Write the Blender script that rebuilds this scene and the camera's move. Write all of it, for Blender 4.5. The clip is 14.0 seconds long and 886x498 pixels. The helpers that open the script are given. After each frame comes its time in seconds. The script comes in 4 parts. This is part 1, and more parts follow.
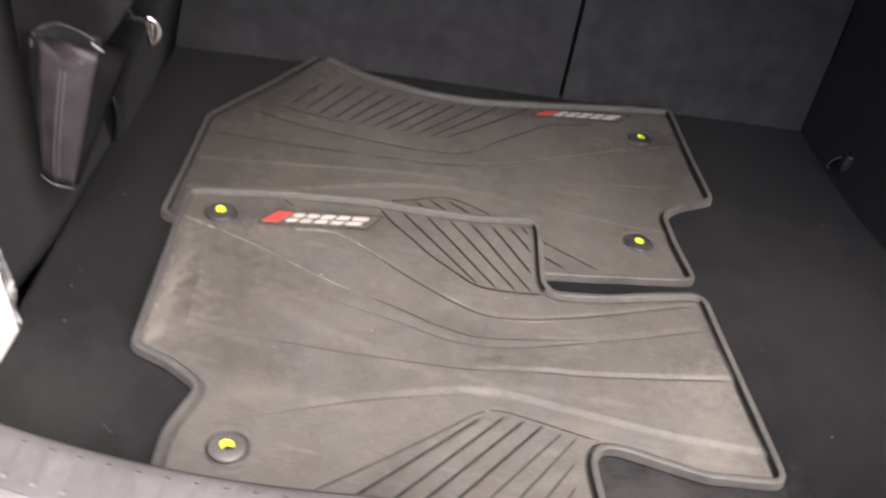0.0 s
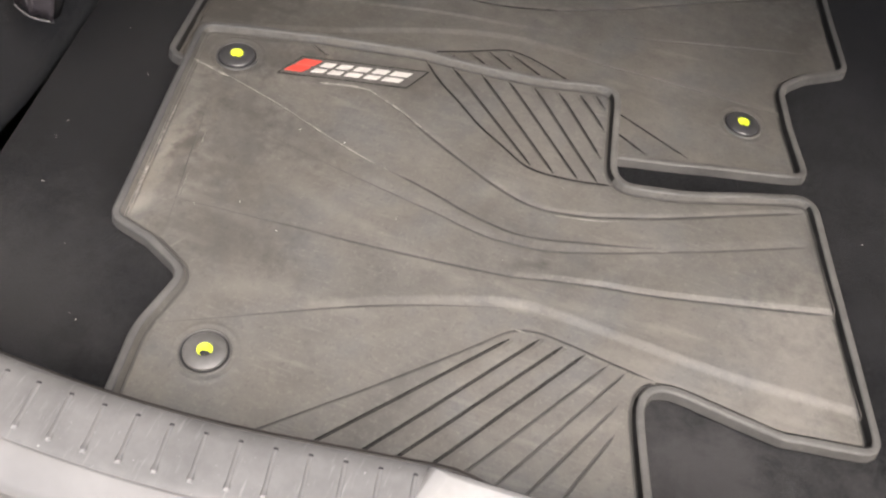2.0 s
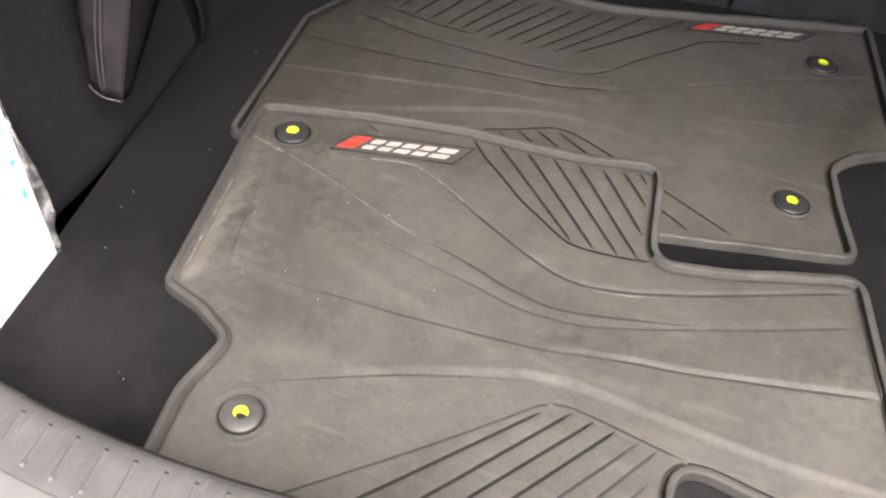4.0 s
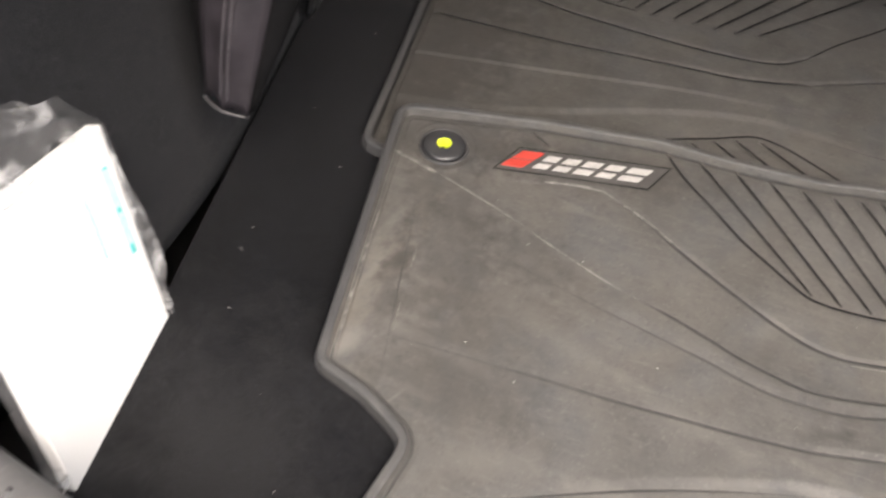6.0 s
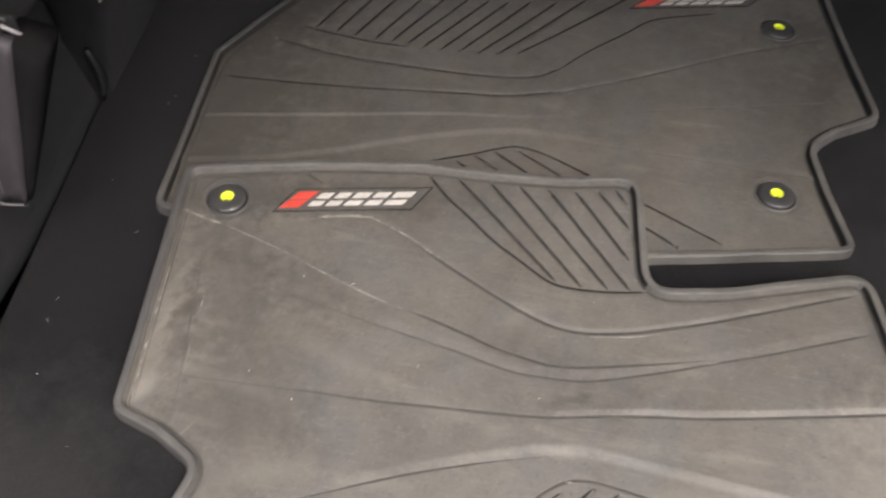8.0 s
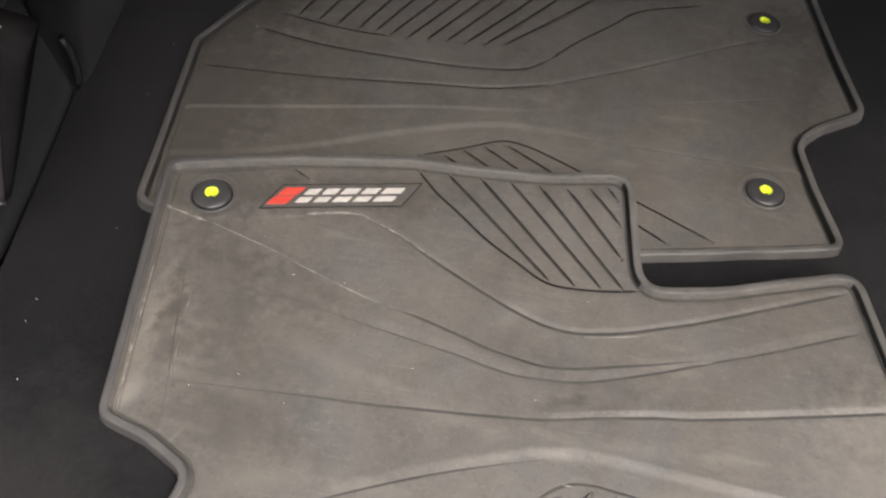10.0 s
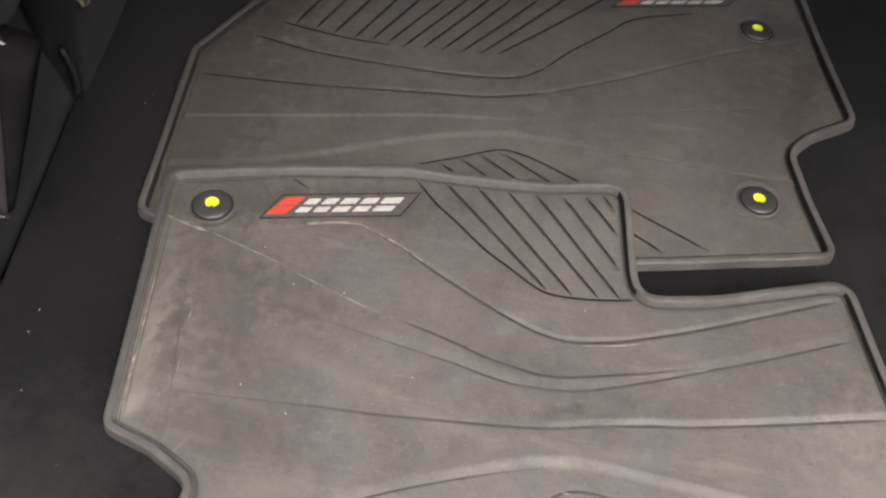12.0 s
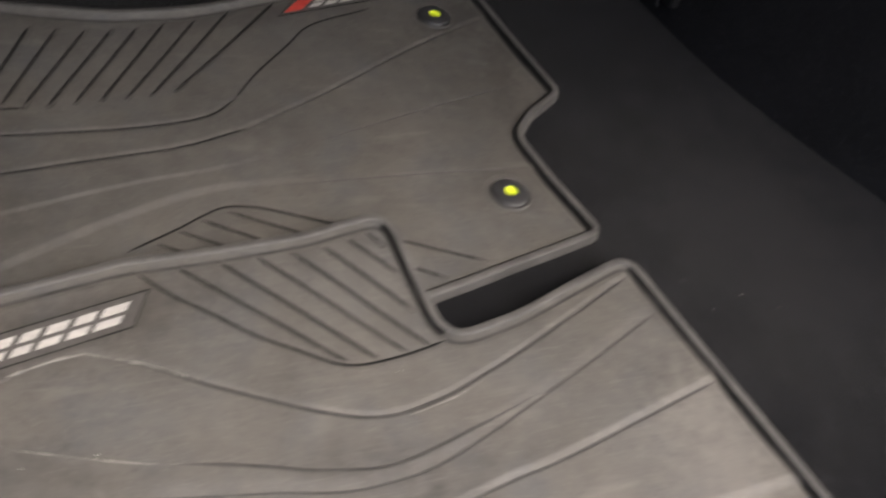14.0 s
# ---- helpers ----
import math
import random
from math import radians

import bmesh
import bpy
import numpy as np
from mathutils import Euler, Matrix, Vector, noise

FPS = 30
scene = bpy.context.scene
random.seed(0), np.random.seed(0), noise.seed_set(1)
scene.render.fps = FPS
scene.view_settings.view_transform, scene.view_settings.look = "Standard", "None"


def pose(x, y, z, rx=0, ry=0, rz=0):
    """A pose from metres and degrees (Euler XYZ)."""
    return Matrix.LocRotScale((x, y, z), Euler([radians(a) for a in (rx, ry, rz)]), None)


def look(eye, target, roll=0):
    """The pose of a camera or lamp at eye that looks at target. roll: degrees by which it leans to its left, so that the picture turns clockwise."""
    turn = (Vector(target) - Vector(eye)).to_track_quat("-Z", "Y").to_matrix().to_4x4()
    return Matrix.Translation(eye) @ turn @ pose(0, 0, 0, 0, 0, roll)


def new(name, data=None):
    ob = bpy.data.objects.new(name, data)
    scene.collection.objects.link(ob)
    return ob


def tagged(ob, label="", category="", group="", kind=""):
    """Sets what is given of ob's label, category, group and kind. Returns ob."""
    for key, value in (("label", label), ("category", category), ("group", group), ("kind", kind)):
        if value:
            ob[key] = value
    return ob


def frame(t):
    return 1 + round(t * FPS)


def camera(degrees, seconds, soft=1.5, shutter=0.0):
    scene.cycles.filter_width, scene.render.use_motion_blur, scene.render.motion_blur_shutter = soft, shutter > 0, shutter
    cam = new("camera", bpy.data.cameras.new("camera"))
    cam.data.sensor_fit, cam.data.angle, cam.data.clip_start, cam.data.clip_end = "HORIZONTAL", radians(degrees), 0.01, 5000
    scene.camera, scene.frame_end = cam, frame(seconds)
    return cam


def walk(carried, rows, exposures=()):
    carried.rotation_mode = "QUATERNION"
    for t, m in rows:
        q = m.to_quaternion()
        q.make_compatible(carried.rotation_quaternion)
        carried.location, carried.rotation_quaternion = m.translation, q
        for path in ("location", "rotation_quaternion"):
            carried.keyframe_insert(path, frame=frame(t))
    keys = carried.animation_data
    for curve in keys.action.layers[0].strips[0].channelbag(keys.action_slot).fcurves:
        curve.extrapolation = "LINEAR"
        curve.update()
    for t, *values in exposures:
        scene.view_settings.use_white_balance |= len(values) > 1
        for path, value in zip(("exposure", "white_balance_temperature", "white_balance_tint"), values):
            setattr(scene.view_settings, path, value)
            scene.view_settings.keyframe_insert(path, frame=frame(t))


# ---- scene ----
cam = camera(53.9, 14.0, soft=2.3, shutter=0.55)
PATH = [
    (0, (0.334, -0.899, 0.757), (0.283, 0.662, -0.492), 11.3),
    (0.2, (0.352, -0.860, 0.741), (0.308, 0.674, -0.544), 13.6),
    (0.4, (0.376, -0.799, 0.721), (0.260, 0.681, -0.621), 11.6),
    (0.5, (0.408, -0.766, 0.707), (0.146, 0.640, -0.692), 7.9),
    (0.6, (0.395, -0.744, 0.714), (0.124, 0.584, -0.757), 8.6),
    (1, (0.425, -0.687, 0.712), (0.063, 0.559, -0.810), 5.1),
    (1.5, (0.384, -0.680, 0.701), (0.104, 0.538, -0.860), 10.5),
    (2, (0.378, -0.699, 0.692), (0.202, 0.524, -0.881), 11.3),
    (2.5, (0.383, -0.707, 0.709), (0.116, 0.515, -0.851), 9.8),
    (2.7, (0.394, -0.704, 0.717), (0.105, 0.535, -0.826), 8.9),
    (4.8, (0.427, -0.685, 0.708), (-0.056, 0.573, -0.770), 4.0),
    (5, (0.416, -0.675, 0.712), (-0.073, 0.532, -0.805), 3.6),
    (5.5, (0.299, -0.639, 0.675), (-0.070, 0.564, -0.879), 8.4),
    (6, (0.161, -0.560, 0.618), (-0.146, 0.616, -0.970), 7.9),
    (6.5, (0.172, -0.537, 0.635), (0.005, 0.664, -0.955), 11.7),
    (7, (0.275, -0.549, 0.680), (0.026, 0.646, -0.904), 4.6),
    (7.5, (0.326, -0.556, 0.691), (0.112, 0.627, -0.907), 3.2),
    (8, (0.343, -0.562, 0.714), (0.111, 0.666, -0.848), 2.0),
    (8.2, (0.358, -0.556, 0.717), (0.147, 0.687, -0.835), 2.3),
    (10.3, (0.305, -0.538, 0.714), (0.206, 0.646, -0.896), 7.0),
    (10.5, (0.329, -0.534, 0.717), (0.278, 0.638, -0.902), 7.0),
    (11, (0.309, -0.547, 0.718), (0.263, 0.648, -0.885), 7.2),
    (11.5, (0.310, -0.543, 0.718), (0.251, 0.652, -0.885), 6.8),
    (12, (0.298, -0.539, 0.732), (0.185, 0.660, -0.865), 6.1),
    (12.5, (0.323, -0.535, 0.733), (0.239, 0.697, -0.840), 7.0),
    (13, (0.302, -0.544, 0.715), (0.181, 0.679, -0.863), 5.9),
    (13.2, (0.290, -0.495, 0.702), (0.350, 0.692, -0.903), 10.3),
    (13.5, (0.246, -0.447, 0.656), (0.620, 0.739, -0.909), 12.6),
    (13.7, (0.210, -0.427, 0.645), (0.821, 0.738, -0.866), 17.2),
    (13.9, (0.208, -0.406, 0.644), (0.895, 0.749, -0.839), 18.5),
    (14, (0.176, -0.396, 0.622), (0.906, 0.754, -0.842), 19.5),
]
EXPOSURE = [(0.0, 1.98, 6500, 15), (0.5, 2.14, 6500, 12), (1.0, 1.83, 6500, 10), (2.0, 1.84, 6500, 10), (2.7, 1.88, 6500, 10), (5.0, 1.86, 6500, 10), (6.0, 1.60, 6500, 10), (6.5, 1.48, 6500, 10), (8.0, 1.58, 6500, 10),
            (10.5, 1.48, 6500, 10), (11.0, 1.53, 6500, 10), (12.5, 1.52, 6500, 10), (13.4, 1.46, 6500, 10), (14.0, 1.40, 6500, 11)]
walk(cam, [(t, look(e, g, r)) for t, e, g, r in PATH], EXPOSURE)

# ---- world and light ----
TURN = radians(9.0)                       # the boot is turned this much against the world's axes
CU, SU = math.cos(TURN), math.sin(TURN)

world = bpy.data.worlds.new("sky")
scene.world = world
world.use_nodes = True
wn, wl = world.node_tree.nodes, world.node_tree.links
wn.clear()
sky = wn.new("ShaderNodeTexSky")
sky.sky_type, sky.sun_disc = "NISHITA", False
sky.sun_elevation, sky.sun_rotation = radians(61), radians(146)
sky.air_density, sky.dust_density, sky.ozone_density = 1.0, 6.0, 0.6
bg = wn.new("ShaderNodeBackground")
bg.inputs["Strength"].default_value = 0.10
out = wn.new("ShaderNodeOutputWorld")
wl.new(sky.outputs[0], bg.inputs[0])
wl.new(bg.outputs[0], out.inputs[0])

sun = new("sun", bpy.data.lights.new("sun", "SUN"))
sun.data.energy, sun.data.angle, sun.data.color = 1.22, radians(66), (1.0, 0.95, 0.90)
sun.matrix_world = look((0.52, -0.66, 1.5), (0, 0, 0))


# ---- materials ----
def material(name):
    m = bpy.data.materials.new(name)
    m.use_nodes = True
    nt = m.node_tree
    return m, nt.nodes, nt.links, nt.nodes["Principled BSDF"]


def noise_node(n, l, scale, detail=4.0, rough=0.55, coords="Object"):
    tc = n.new("ShaderNodeTexCoord")
    t = n.new("ShaderNodeTexNoise")
    t.inputs["Scale"].default_value, t.inputs["Detail"].default_value, t.inputs["Roughness"].default_value = scale, detail, rough
    l.new(tc.outputs[coords], t.inputs["Vector"])
    return t


def ramp(n, l, source, a, b, lo=(0, 0, 0, 1), hi=(1, 1, 1, 1)):
    r = n.new("ShaderNodeValToRGB")
    r.color_ramp.elements[0].position, r.color_ramp.elements[1].position = a, b
    r.color_ramp.elements[0].color, r.color_ramp.elements[1].color = lo, hi
    l.new(source, r.inputs[0])
    return r


def mixed(n, l, fac, a, b):
    m = n.new("ShaderNodeMix")
    m.data_type = "RGBA"
    l.new(fac, m.inputs[0])
    for slot, v in ((6, a), (7, b)):
        if isinstance(v, bpy.types.NodeSocket):
            l.new(v, m.inputs[slot])
        else:
            m.inputs[slot].default_value = (*v, 1)
    return m.outputs[2]


def bumped(n, l, bsdf, source, strength, distance):
    b = n.new("ShaderNodeBump")
    b.inputs["Strength"].default_value, b.inputs["Distance"].default_value = strength, distance
    l.new(source, b.inputs["Height"])
    l.new(b.outputs[0], bsdf.inputs["Normal"])


def simple(name, low, high, rough=0.5, scale=40.0, fine=900.0, bump=0.15, dist=0.0004, metal=0.0, spec=0.5):
    """A surface whose colour drifts between two tones, with a fine grain."""
    m, n, l, b = material(name)
    t = noise_node(n, l, scale)
    r = ramp(n, l, t.outputs["Fac"], 0.35, 0.68)
    l.new(mixed(n, l, r.outputs[0], low, high), b.inputs["Base Color"])
    b.inputs["Roughness"].default_value, b.inputs["Metallic"].default_value = rough, metal
    b.inputs["Specular IOR Level"].default_value = spec
    bumped(n, l, b, noise_node(n, l, fine, 3).outputs["Fac"], bump, dist)
    return m


def scuffed(name, low, high):
    """Grained plastic with fine pale scratches across and specks of dust."""
    m, n, l, b = material(name)
    col = mixed(n, l, ramp(n, l, noise_node(n, l, 24, 6, 0.65).outputs["Fac"], 0.35, 0.68).outputs[0], low, high)
    mp = n.new("ShaderNodeMapping")
    mp.inputs["Scale"].default_value, mp.inputs["Rotation"].default_value = (260, 30, 30), (0, 0, radians(-12))
    l.new(n.new("ShaderNodeTexCoord").outputs["Object"], mp.inputs[0])
    line = n.new("ShaderNodeTexNoise")
    line.inputs["Scale"].default_value, line.inputs["Detail"].default_value = 1.5, 4
    l.new(mp.outputs[0], line.inputs["Vector"])
    col = mixed(n, l, ramp(n, l, line.outputs["Fac"], 0.60, 0.76, (0, 0, 0, 1), (0.5, 0.5, 0.5, 1)).outputs[0], col, (0.22, 0.217, 0.215))
    col = mixed(n, l, ramp(n, l, noise_node(n, l, 330, 3, 0.6).outputs["Fac"], 0.70, 0.76, (0, 0, 0, 1), (0.8, 0.8, 0.8, 1)).outputs[0], col, (0.42, 0.42, 0.42))
    l.new(col, b.inputs["Base Color"])
    b.inputs["Roughness"].default_value = 0.5
    bumped(n, l, b, noise_node(n, l, 700, 3).outputs["Fac"], 0.25, 0.0005)
    return m


# pale scrapes on the worn mat, from its middle: x, y, turn, length, breadth, strength
# the broad one at (0.310, -0.010) paints in brighter light on that end
SCRAPES_AND_LIGHT = ((-0.202, -0.098, 14, 0.120, 0.034, 0.30), (-0.120, -0.090, 8, 0.090, 0.022, 0.32), (-0.255, -0.028, -8, 0.110, 0.020, 0.28), (-0.315, -0.019, -6, 0.050, 0.016, 0.45),
           (0.088, -0.010, 8, 0.140, 0.026, 0.30), (0.040, -0.028, 0, 0.080, 0.014, 0.40), (-0.015, 0.110, 35, 0.080, 0.030, 0.25), (0.300, 0.060, 20, 0.130, 0.080, 0.25), (0.310, -0.010, 75, 0.270, 0.160, 0.44), (-0.346, -0.045, 78, 0.050, 0.024, 0.5),
           (-0.290, -0.078, 62, 0.030, 0.004, 0.6), (-0.355, 0.088, 74, 0.120, 0.012, 0.28), (-0.352, 0.030, 78, 0.090, 0.010, 0.3), (-0.345, -0.052, 55, 0.060, 0.020, 0.55),
           (-0.180, 0.020, -16, 0.160, 0.030, 0.24), (-0.060, -0.010, -12, 0.150, 0.024, 0.24), (0.180, -0.045, 4, 0.170, 0.030, 0.22), (0.120, -0.130, 32, 0.120, 0.030, 0.22))

# darker patches of the other mat, and of the worn one
# the other mat's first three paint in shade at its right and left ends
BARE_AND_SHADE = ((0.300, 0.02, 82, 0.46, 0.22, 0.22), (-0.375, -0.10, 92, 0.62, 0.26, 0.62), (-0.300, -0.10, 92, 0.62, 0.36, 0.32), (-0.330, 0.110, 66, 0.34, 0.11, 0.5), (0.315, 0.205, 15, 0.16, 0.09, 0.5), (0.345, 0.110, 75, 0.20, 0.05, 0.4), (0.06, 0.205, 12, 0.30, 0.04, 0.35))
DARK_NEAR = ((-0.340, 0.195, 14, 0.22, 0.10, 0.50), (-0.300, 0.075, -74, 0.26, 0.11, 0.36), (-0.345, 0.115, -76, 0.12, 0.045, 0.26), (-0.260, -0.020, 78, 0.34, 0.20, 0.26), (-0.335, 0.020, -80, 0.16, 0.03, 0.45), (-0.255, -0.060, 20, 0.16, 0.09, 0.24), (-0.215, 0.212, 13, 0.34, 0.07, 0.42),
             (-0.338, 0.042, 70, 0.05, 0.018, 0.5), (-0.230, 0.090, -14, 0.20, 0.07, 0.26), (0.037, 0.023, 20, 0.06, 0.012, 0.4), (0.330, 0.150, -65, 0.16, 0.05, 0.30), (0.020, 0.060, -12, 0.24, 0.05, 0.20))


def rubber(name, stained):
    """Dusty moulded rubber: grain, pale dust, long pale scuffs and, on one mat, dried mud along an edge."""
    m, n, l, b = material(name)
    tc = n.new("ShaderNodeTexCoord")
    large = ramp(n, l, noise_node(n, l, 7, 5, 0.6).outputs["Fac"], 0.36, 0.66)
    col = mixed(n, l, large.outputs[0], (0.079, 0.0755, 0.0705), (0.119, 0.1135, 0.106))
    # dust of two tints, brown and grey
    tint = ramp(n, l, noise_node(n, l, 9, 6, 0.65).outputs["Fac"], 0.44, 0.60, (0, 0, 0, 1), (0.5, 0.5, 0.5, 1))
    col = mixed(n, l, tint.outputs[0], col, (0.116, 0.106, 0.092))
    cool = ramp(n, l, noise_node(n, l, 13, 5, 0.6).outputs["Fac"], 0.50, 0.66, (0, 0, 0, 1), (0.7, 0.7, 0.7, 1))
    col = mixed(n, l, cool.outputs[0], col, (0.084, 0.0860, 0.0880))
    small = ramp(n, l, noise_node(n, l, 60, 6, 0.65).outputs["Fac"], 0.42, 0.75)
    fac = n.new("ShaderNodeMath")
    fac.operation = "MULTIPLY"
    fac.inputs[1].default_value = 0.35
    l.new(small.outputs[0], fac.inputs[0])
    col = mixed(n, l, fac.outputs[0], col, (0.165, 0.153, 0.137))
    # damp-looking darker blotches
    blot = ramp(n, l, noise_node(n, l, 19, 6, 0.6).outputs["Fac"], 0.48, 0.70, (0, 0, 0, 1), (0.38, 0.38, 0.38, 1))
    col = mixed(n, l, blot.outputs[0], col, (0.058, 0.056, 0.054))
    # scuffs, stretched along the mat
    mp = n.new("ShaderNodeMapping")
    mp.inputs["Scale"].default_value = (5, 26, 5)
    mp.inputs["Rotation"].default_value = (0, 0, radians(-8))
    l.new(tc.outputs["Object"], mp.inputs[0])
    sc = n.new("ShaderNodeTexNoise")
    sc.inputs["Scale"].default_value, sc.inputs["Detail"].default_value = 1.6, 7
    l.new(mp.outputs[0], sc.inputs["Vector"])
    scr = ramp(n, l, sc.outputs["Fac"], 0.60, 0.78)
    fs = n.new("ShaderNodeMath")
    fs.operation = "MULTIPLY"
    fs.inputs[1].default_value = 0.55
    l.new(scr.outputs[0], fs.inputs[0])
    col = mixed(n, l, fs.outputs[0], col, (0.21, 0.195, 0.176))
    # fine scratches two ways, and grit
    for turn_by, thin, low, strong in ((11, 330, 0.57, 0.42), (-38, 260, 0.60, 0.34), (78, 300, 0.60, 0.30)):
        mq = n.new("ShaderNodeMapping")
        mq.inputs["Scale"].default_value, mq.inputs["Rotation"].default_value = (22, thin, 1), (0, 0, radians(turn_by))
        l.new(tc.outputs["Object"], mq.inputs[0])
        sq = n.new("ShaderNodeTexNoise")
        sq.inputs["Scale"].default_value, sq.inputs["Detail"].default_value, sq.inputs["Roughness"].default_value = 1.0, 5, 0.7
        l.new(mq.outputs[0], sq.inputs["Vector"])
        line = ramp(n, l, sq.outputs["Fac"], low, low + 0.13, (0, 0, 0, 1), (strong, strong, strong, 1))
        col = mixed(n, l, line.outputs[0], col, (0.175, 0.166, 0.152))
    for size, low, strong, paint in ((260, 0.56, 0.5, (0.178, 0.168, 0.152)), (190, 0.57, 0.6, (0.052, 0.050, 0.048)), (650, 0.60, 0.5, (0.20, 0.19, 0.175))):
        grit = ramp(n, l, noise_node(n, l, size, 4, 0.7).outputs["Fac"], low, low + 0.16, (0, 0, 0, 1), (strong, strong, strong, 1))
        col = mixed(n, l, grit.outputs[0], col, paint)
    if stained:
        # mud dried along the short edge, ragged
        mp2 = n.new("ShaderNodeMapping")
        mp2.inputs["Location"].default_value = (0.347, 0.066, 0)
        mp2.inputs["Rotation"].default_value = (0, 0, radians(9.7))
        l.new(tc.outputs["Object"], mp2.inputs[0])
        mp3 = n.new("ShaderNodeMapping")
        mp3.inputs["Scale"].default_value = (34, 5.6, 0)
        l.new(mp2.outputs[0], mp3.inputs[0])
        ln = n.new("ShaderNodeVectorMath")
        ln.operation = "LENGTH"
        l.new(mp3.outputs[0], ln.inputs[0])
        along = n.new("ShaderNodeMapping")
        along.inputs["Scale"].default_value = (90, 60, 1)
        l.new(mp2.outputs[0], along.inputs[0])
        nz = n.new("ShaderNodeTexNoise")
        nz.inputs["Scale"].default_value, nz.inputs["Detail"].default_value, nz.inputs["Roughness"].default_value = 1.0, 9, 0.75
        l.new(along.outputs[0], nz.inputs["Vector"])
        ad = n.new("ShaderNodeMath")
        ad.operation = "MULTIPLY_ADD"
        ad.inputs[1].default_value, ad.inputs[2].default_value = -3.4, 2.0
        l.new(nz.outputs["Fac"], ad.inputs[0])
        sm = n.new("ShaderNodeMath")
        sm.operation = "ADD"
        l.new(ln.outputs["Value"], sm.inputs[0])
        l.new(ad.outputs[0], sm.inputs[1])
        mud = ramp(n, l, sm.outputs[0], 0.45, 1.5, (1, 1, 1, 1), (0, 0, 0, 1))
        fm = n.new("ShaderNodeMath")
        fm.operation = "MULTIPLY"
        fm.inputs[1].default_value = 0.45
        l.new(mud.outputs[0], fm.inputs[0])
        col = mixed(n, l, fm.outputs[0], col, (0.170, 0.152, 0.126))
    # pale scrapes and darker patches, with the painted light and shade among them
    marks = [(row, True) for row in SCRAPES_AND_LIGHT] + [(row, False) for row in DARK_NEAR] if stained else [(row, False) for row in BARE_AND_SHADE]
    for (x, y, a, length, breadth, strong), pale in marks:
        m1, m2 = n.new("ShaderNodeMapping"), n.new("ShaderNodeMapping")
        c, q = math.cos(radians(-a)), math.sin(radians(-a))
        m1.inputs["Rotation"].default_value = (0, 0, radians(-a))
        m1.inputs["Location"].default_value = (-(c * x - q * y), -(q * x + c * y), 0)
        m2.inputs["Scale"].default_value = (2 / length, 2 / breadth, 0)
        l.new(tc.outputs["Object"], m1.inputs[0])
        l.new(m1.outputs[0], m2.inputs[0])
        far_off = n.new("ShaderNodeVectorMath")
        far_off.operation = "LENGTH"
        l.new(m2.outputs[0], far_off.inputs[0])
        rag = n.new("ShaderNodeMath")
        rag.operation = "MULTIPLY_ADD"
        rag.inputs[1].default_value, rag.inputs[2].default_value = -2.0, 1.0
        l.new(noise_node(n, l, 70, 7, 0.7).outputs["Fac"], rag.inputs[0])
        total = n.new("ShaderNodeMath")
        l.new(far_off.outputs["Value"], total.inputs[0])
        l.new(rag.outputs[0], total.inputs[1])
        amount = ramp(n, l, total.outputs[0], 0.1 if pale else 0.4, 1.0 if pale else 1.25, (strong, strong, strong, 1), (0, 0, 0, 1))
        col = mixed(n, l, amount.outputs[0], col, (0.215, 0.202, 0.182) if pale else (0.042, 0.039, 0.0355))
    l.new(col, b.inputs["Base Color"])
    rr = ramp(n, l, noise_node(n, l, 22, 5).outputs["Fac"], 0.3, 0.7, (0.48, 0.48, 0.48, 1), (0.66, 0.66, 0.66, 1))
    l.new(rr.outputs[0], b.inputs["Roughness"])
    b.inputs["Specular IOR Level"].default_value = 0.4
    bumped(n, l, b, noise_node(n, l, 1400, 2).outputs["Fac"], 0.18, 0.0004)
    return m


def worn_edge(name):
    """Rubber rubbed pale along a moulded edge, in broken dashes."""
    m, n, l, b = material(name)
    dash = ramp(n, l, noise_node(n, l, 95, 6, 0.75).outputs["Fac"], 0.40, 0.62)
    l.new(mixed(n, l, dash.outputs[0], (0.085, 0.081, 0.076), (0.25, 0.236, 0.214)), b.inputs["Base Color"])
    b.inputs["Roughness"].default_value = 0.6
    bumped(n, l, b, noise_node(n, l, 700, 3).outputs["Fac"], 0.4, 0.0005)
    return m


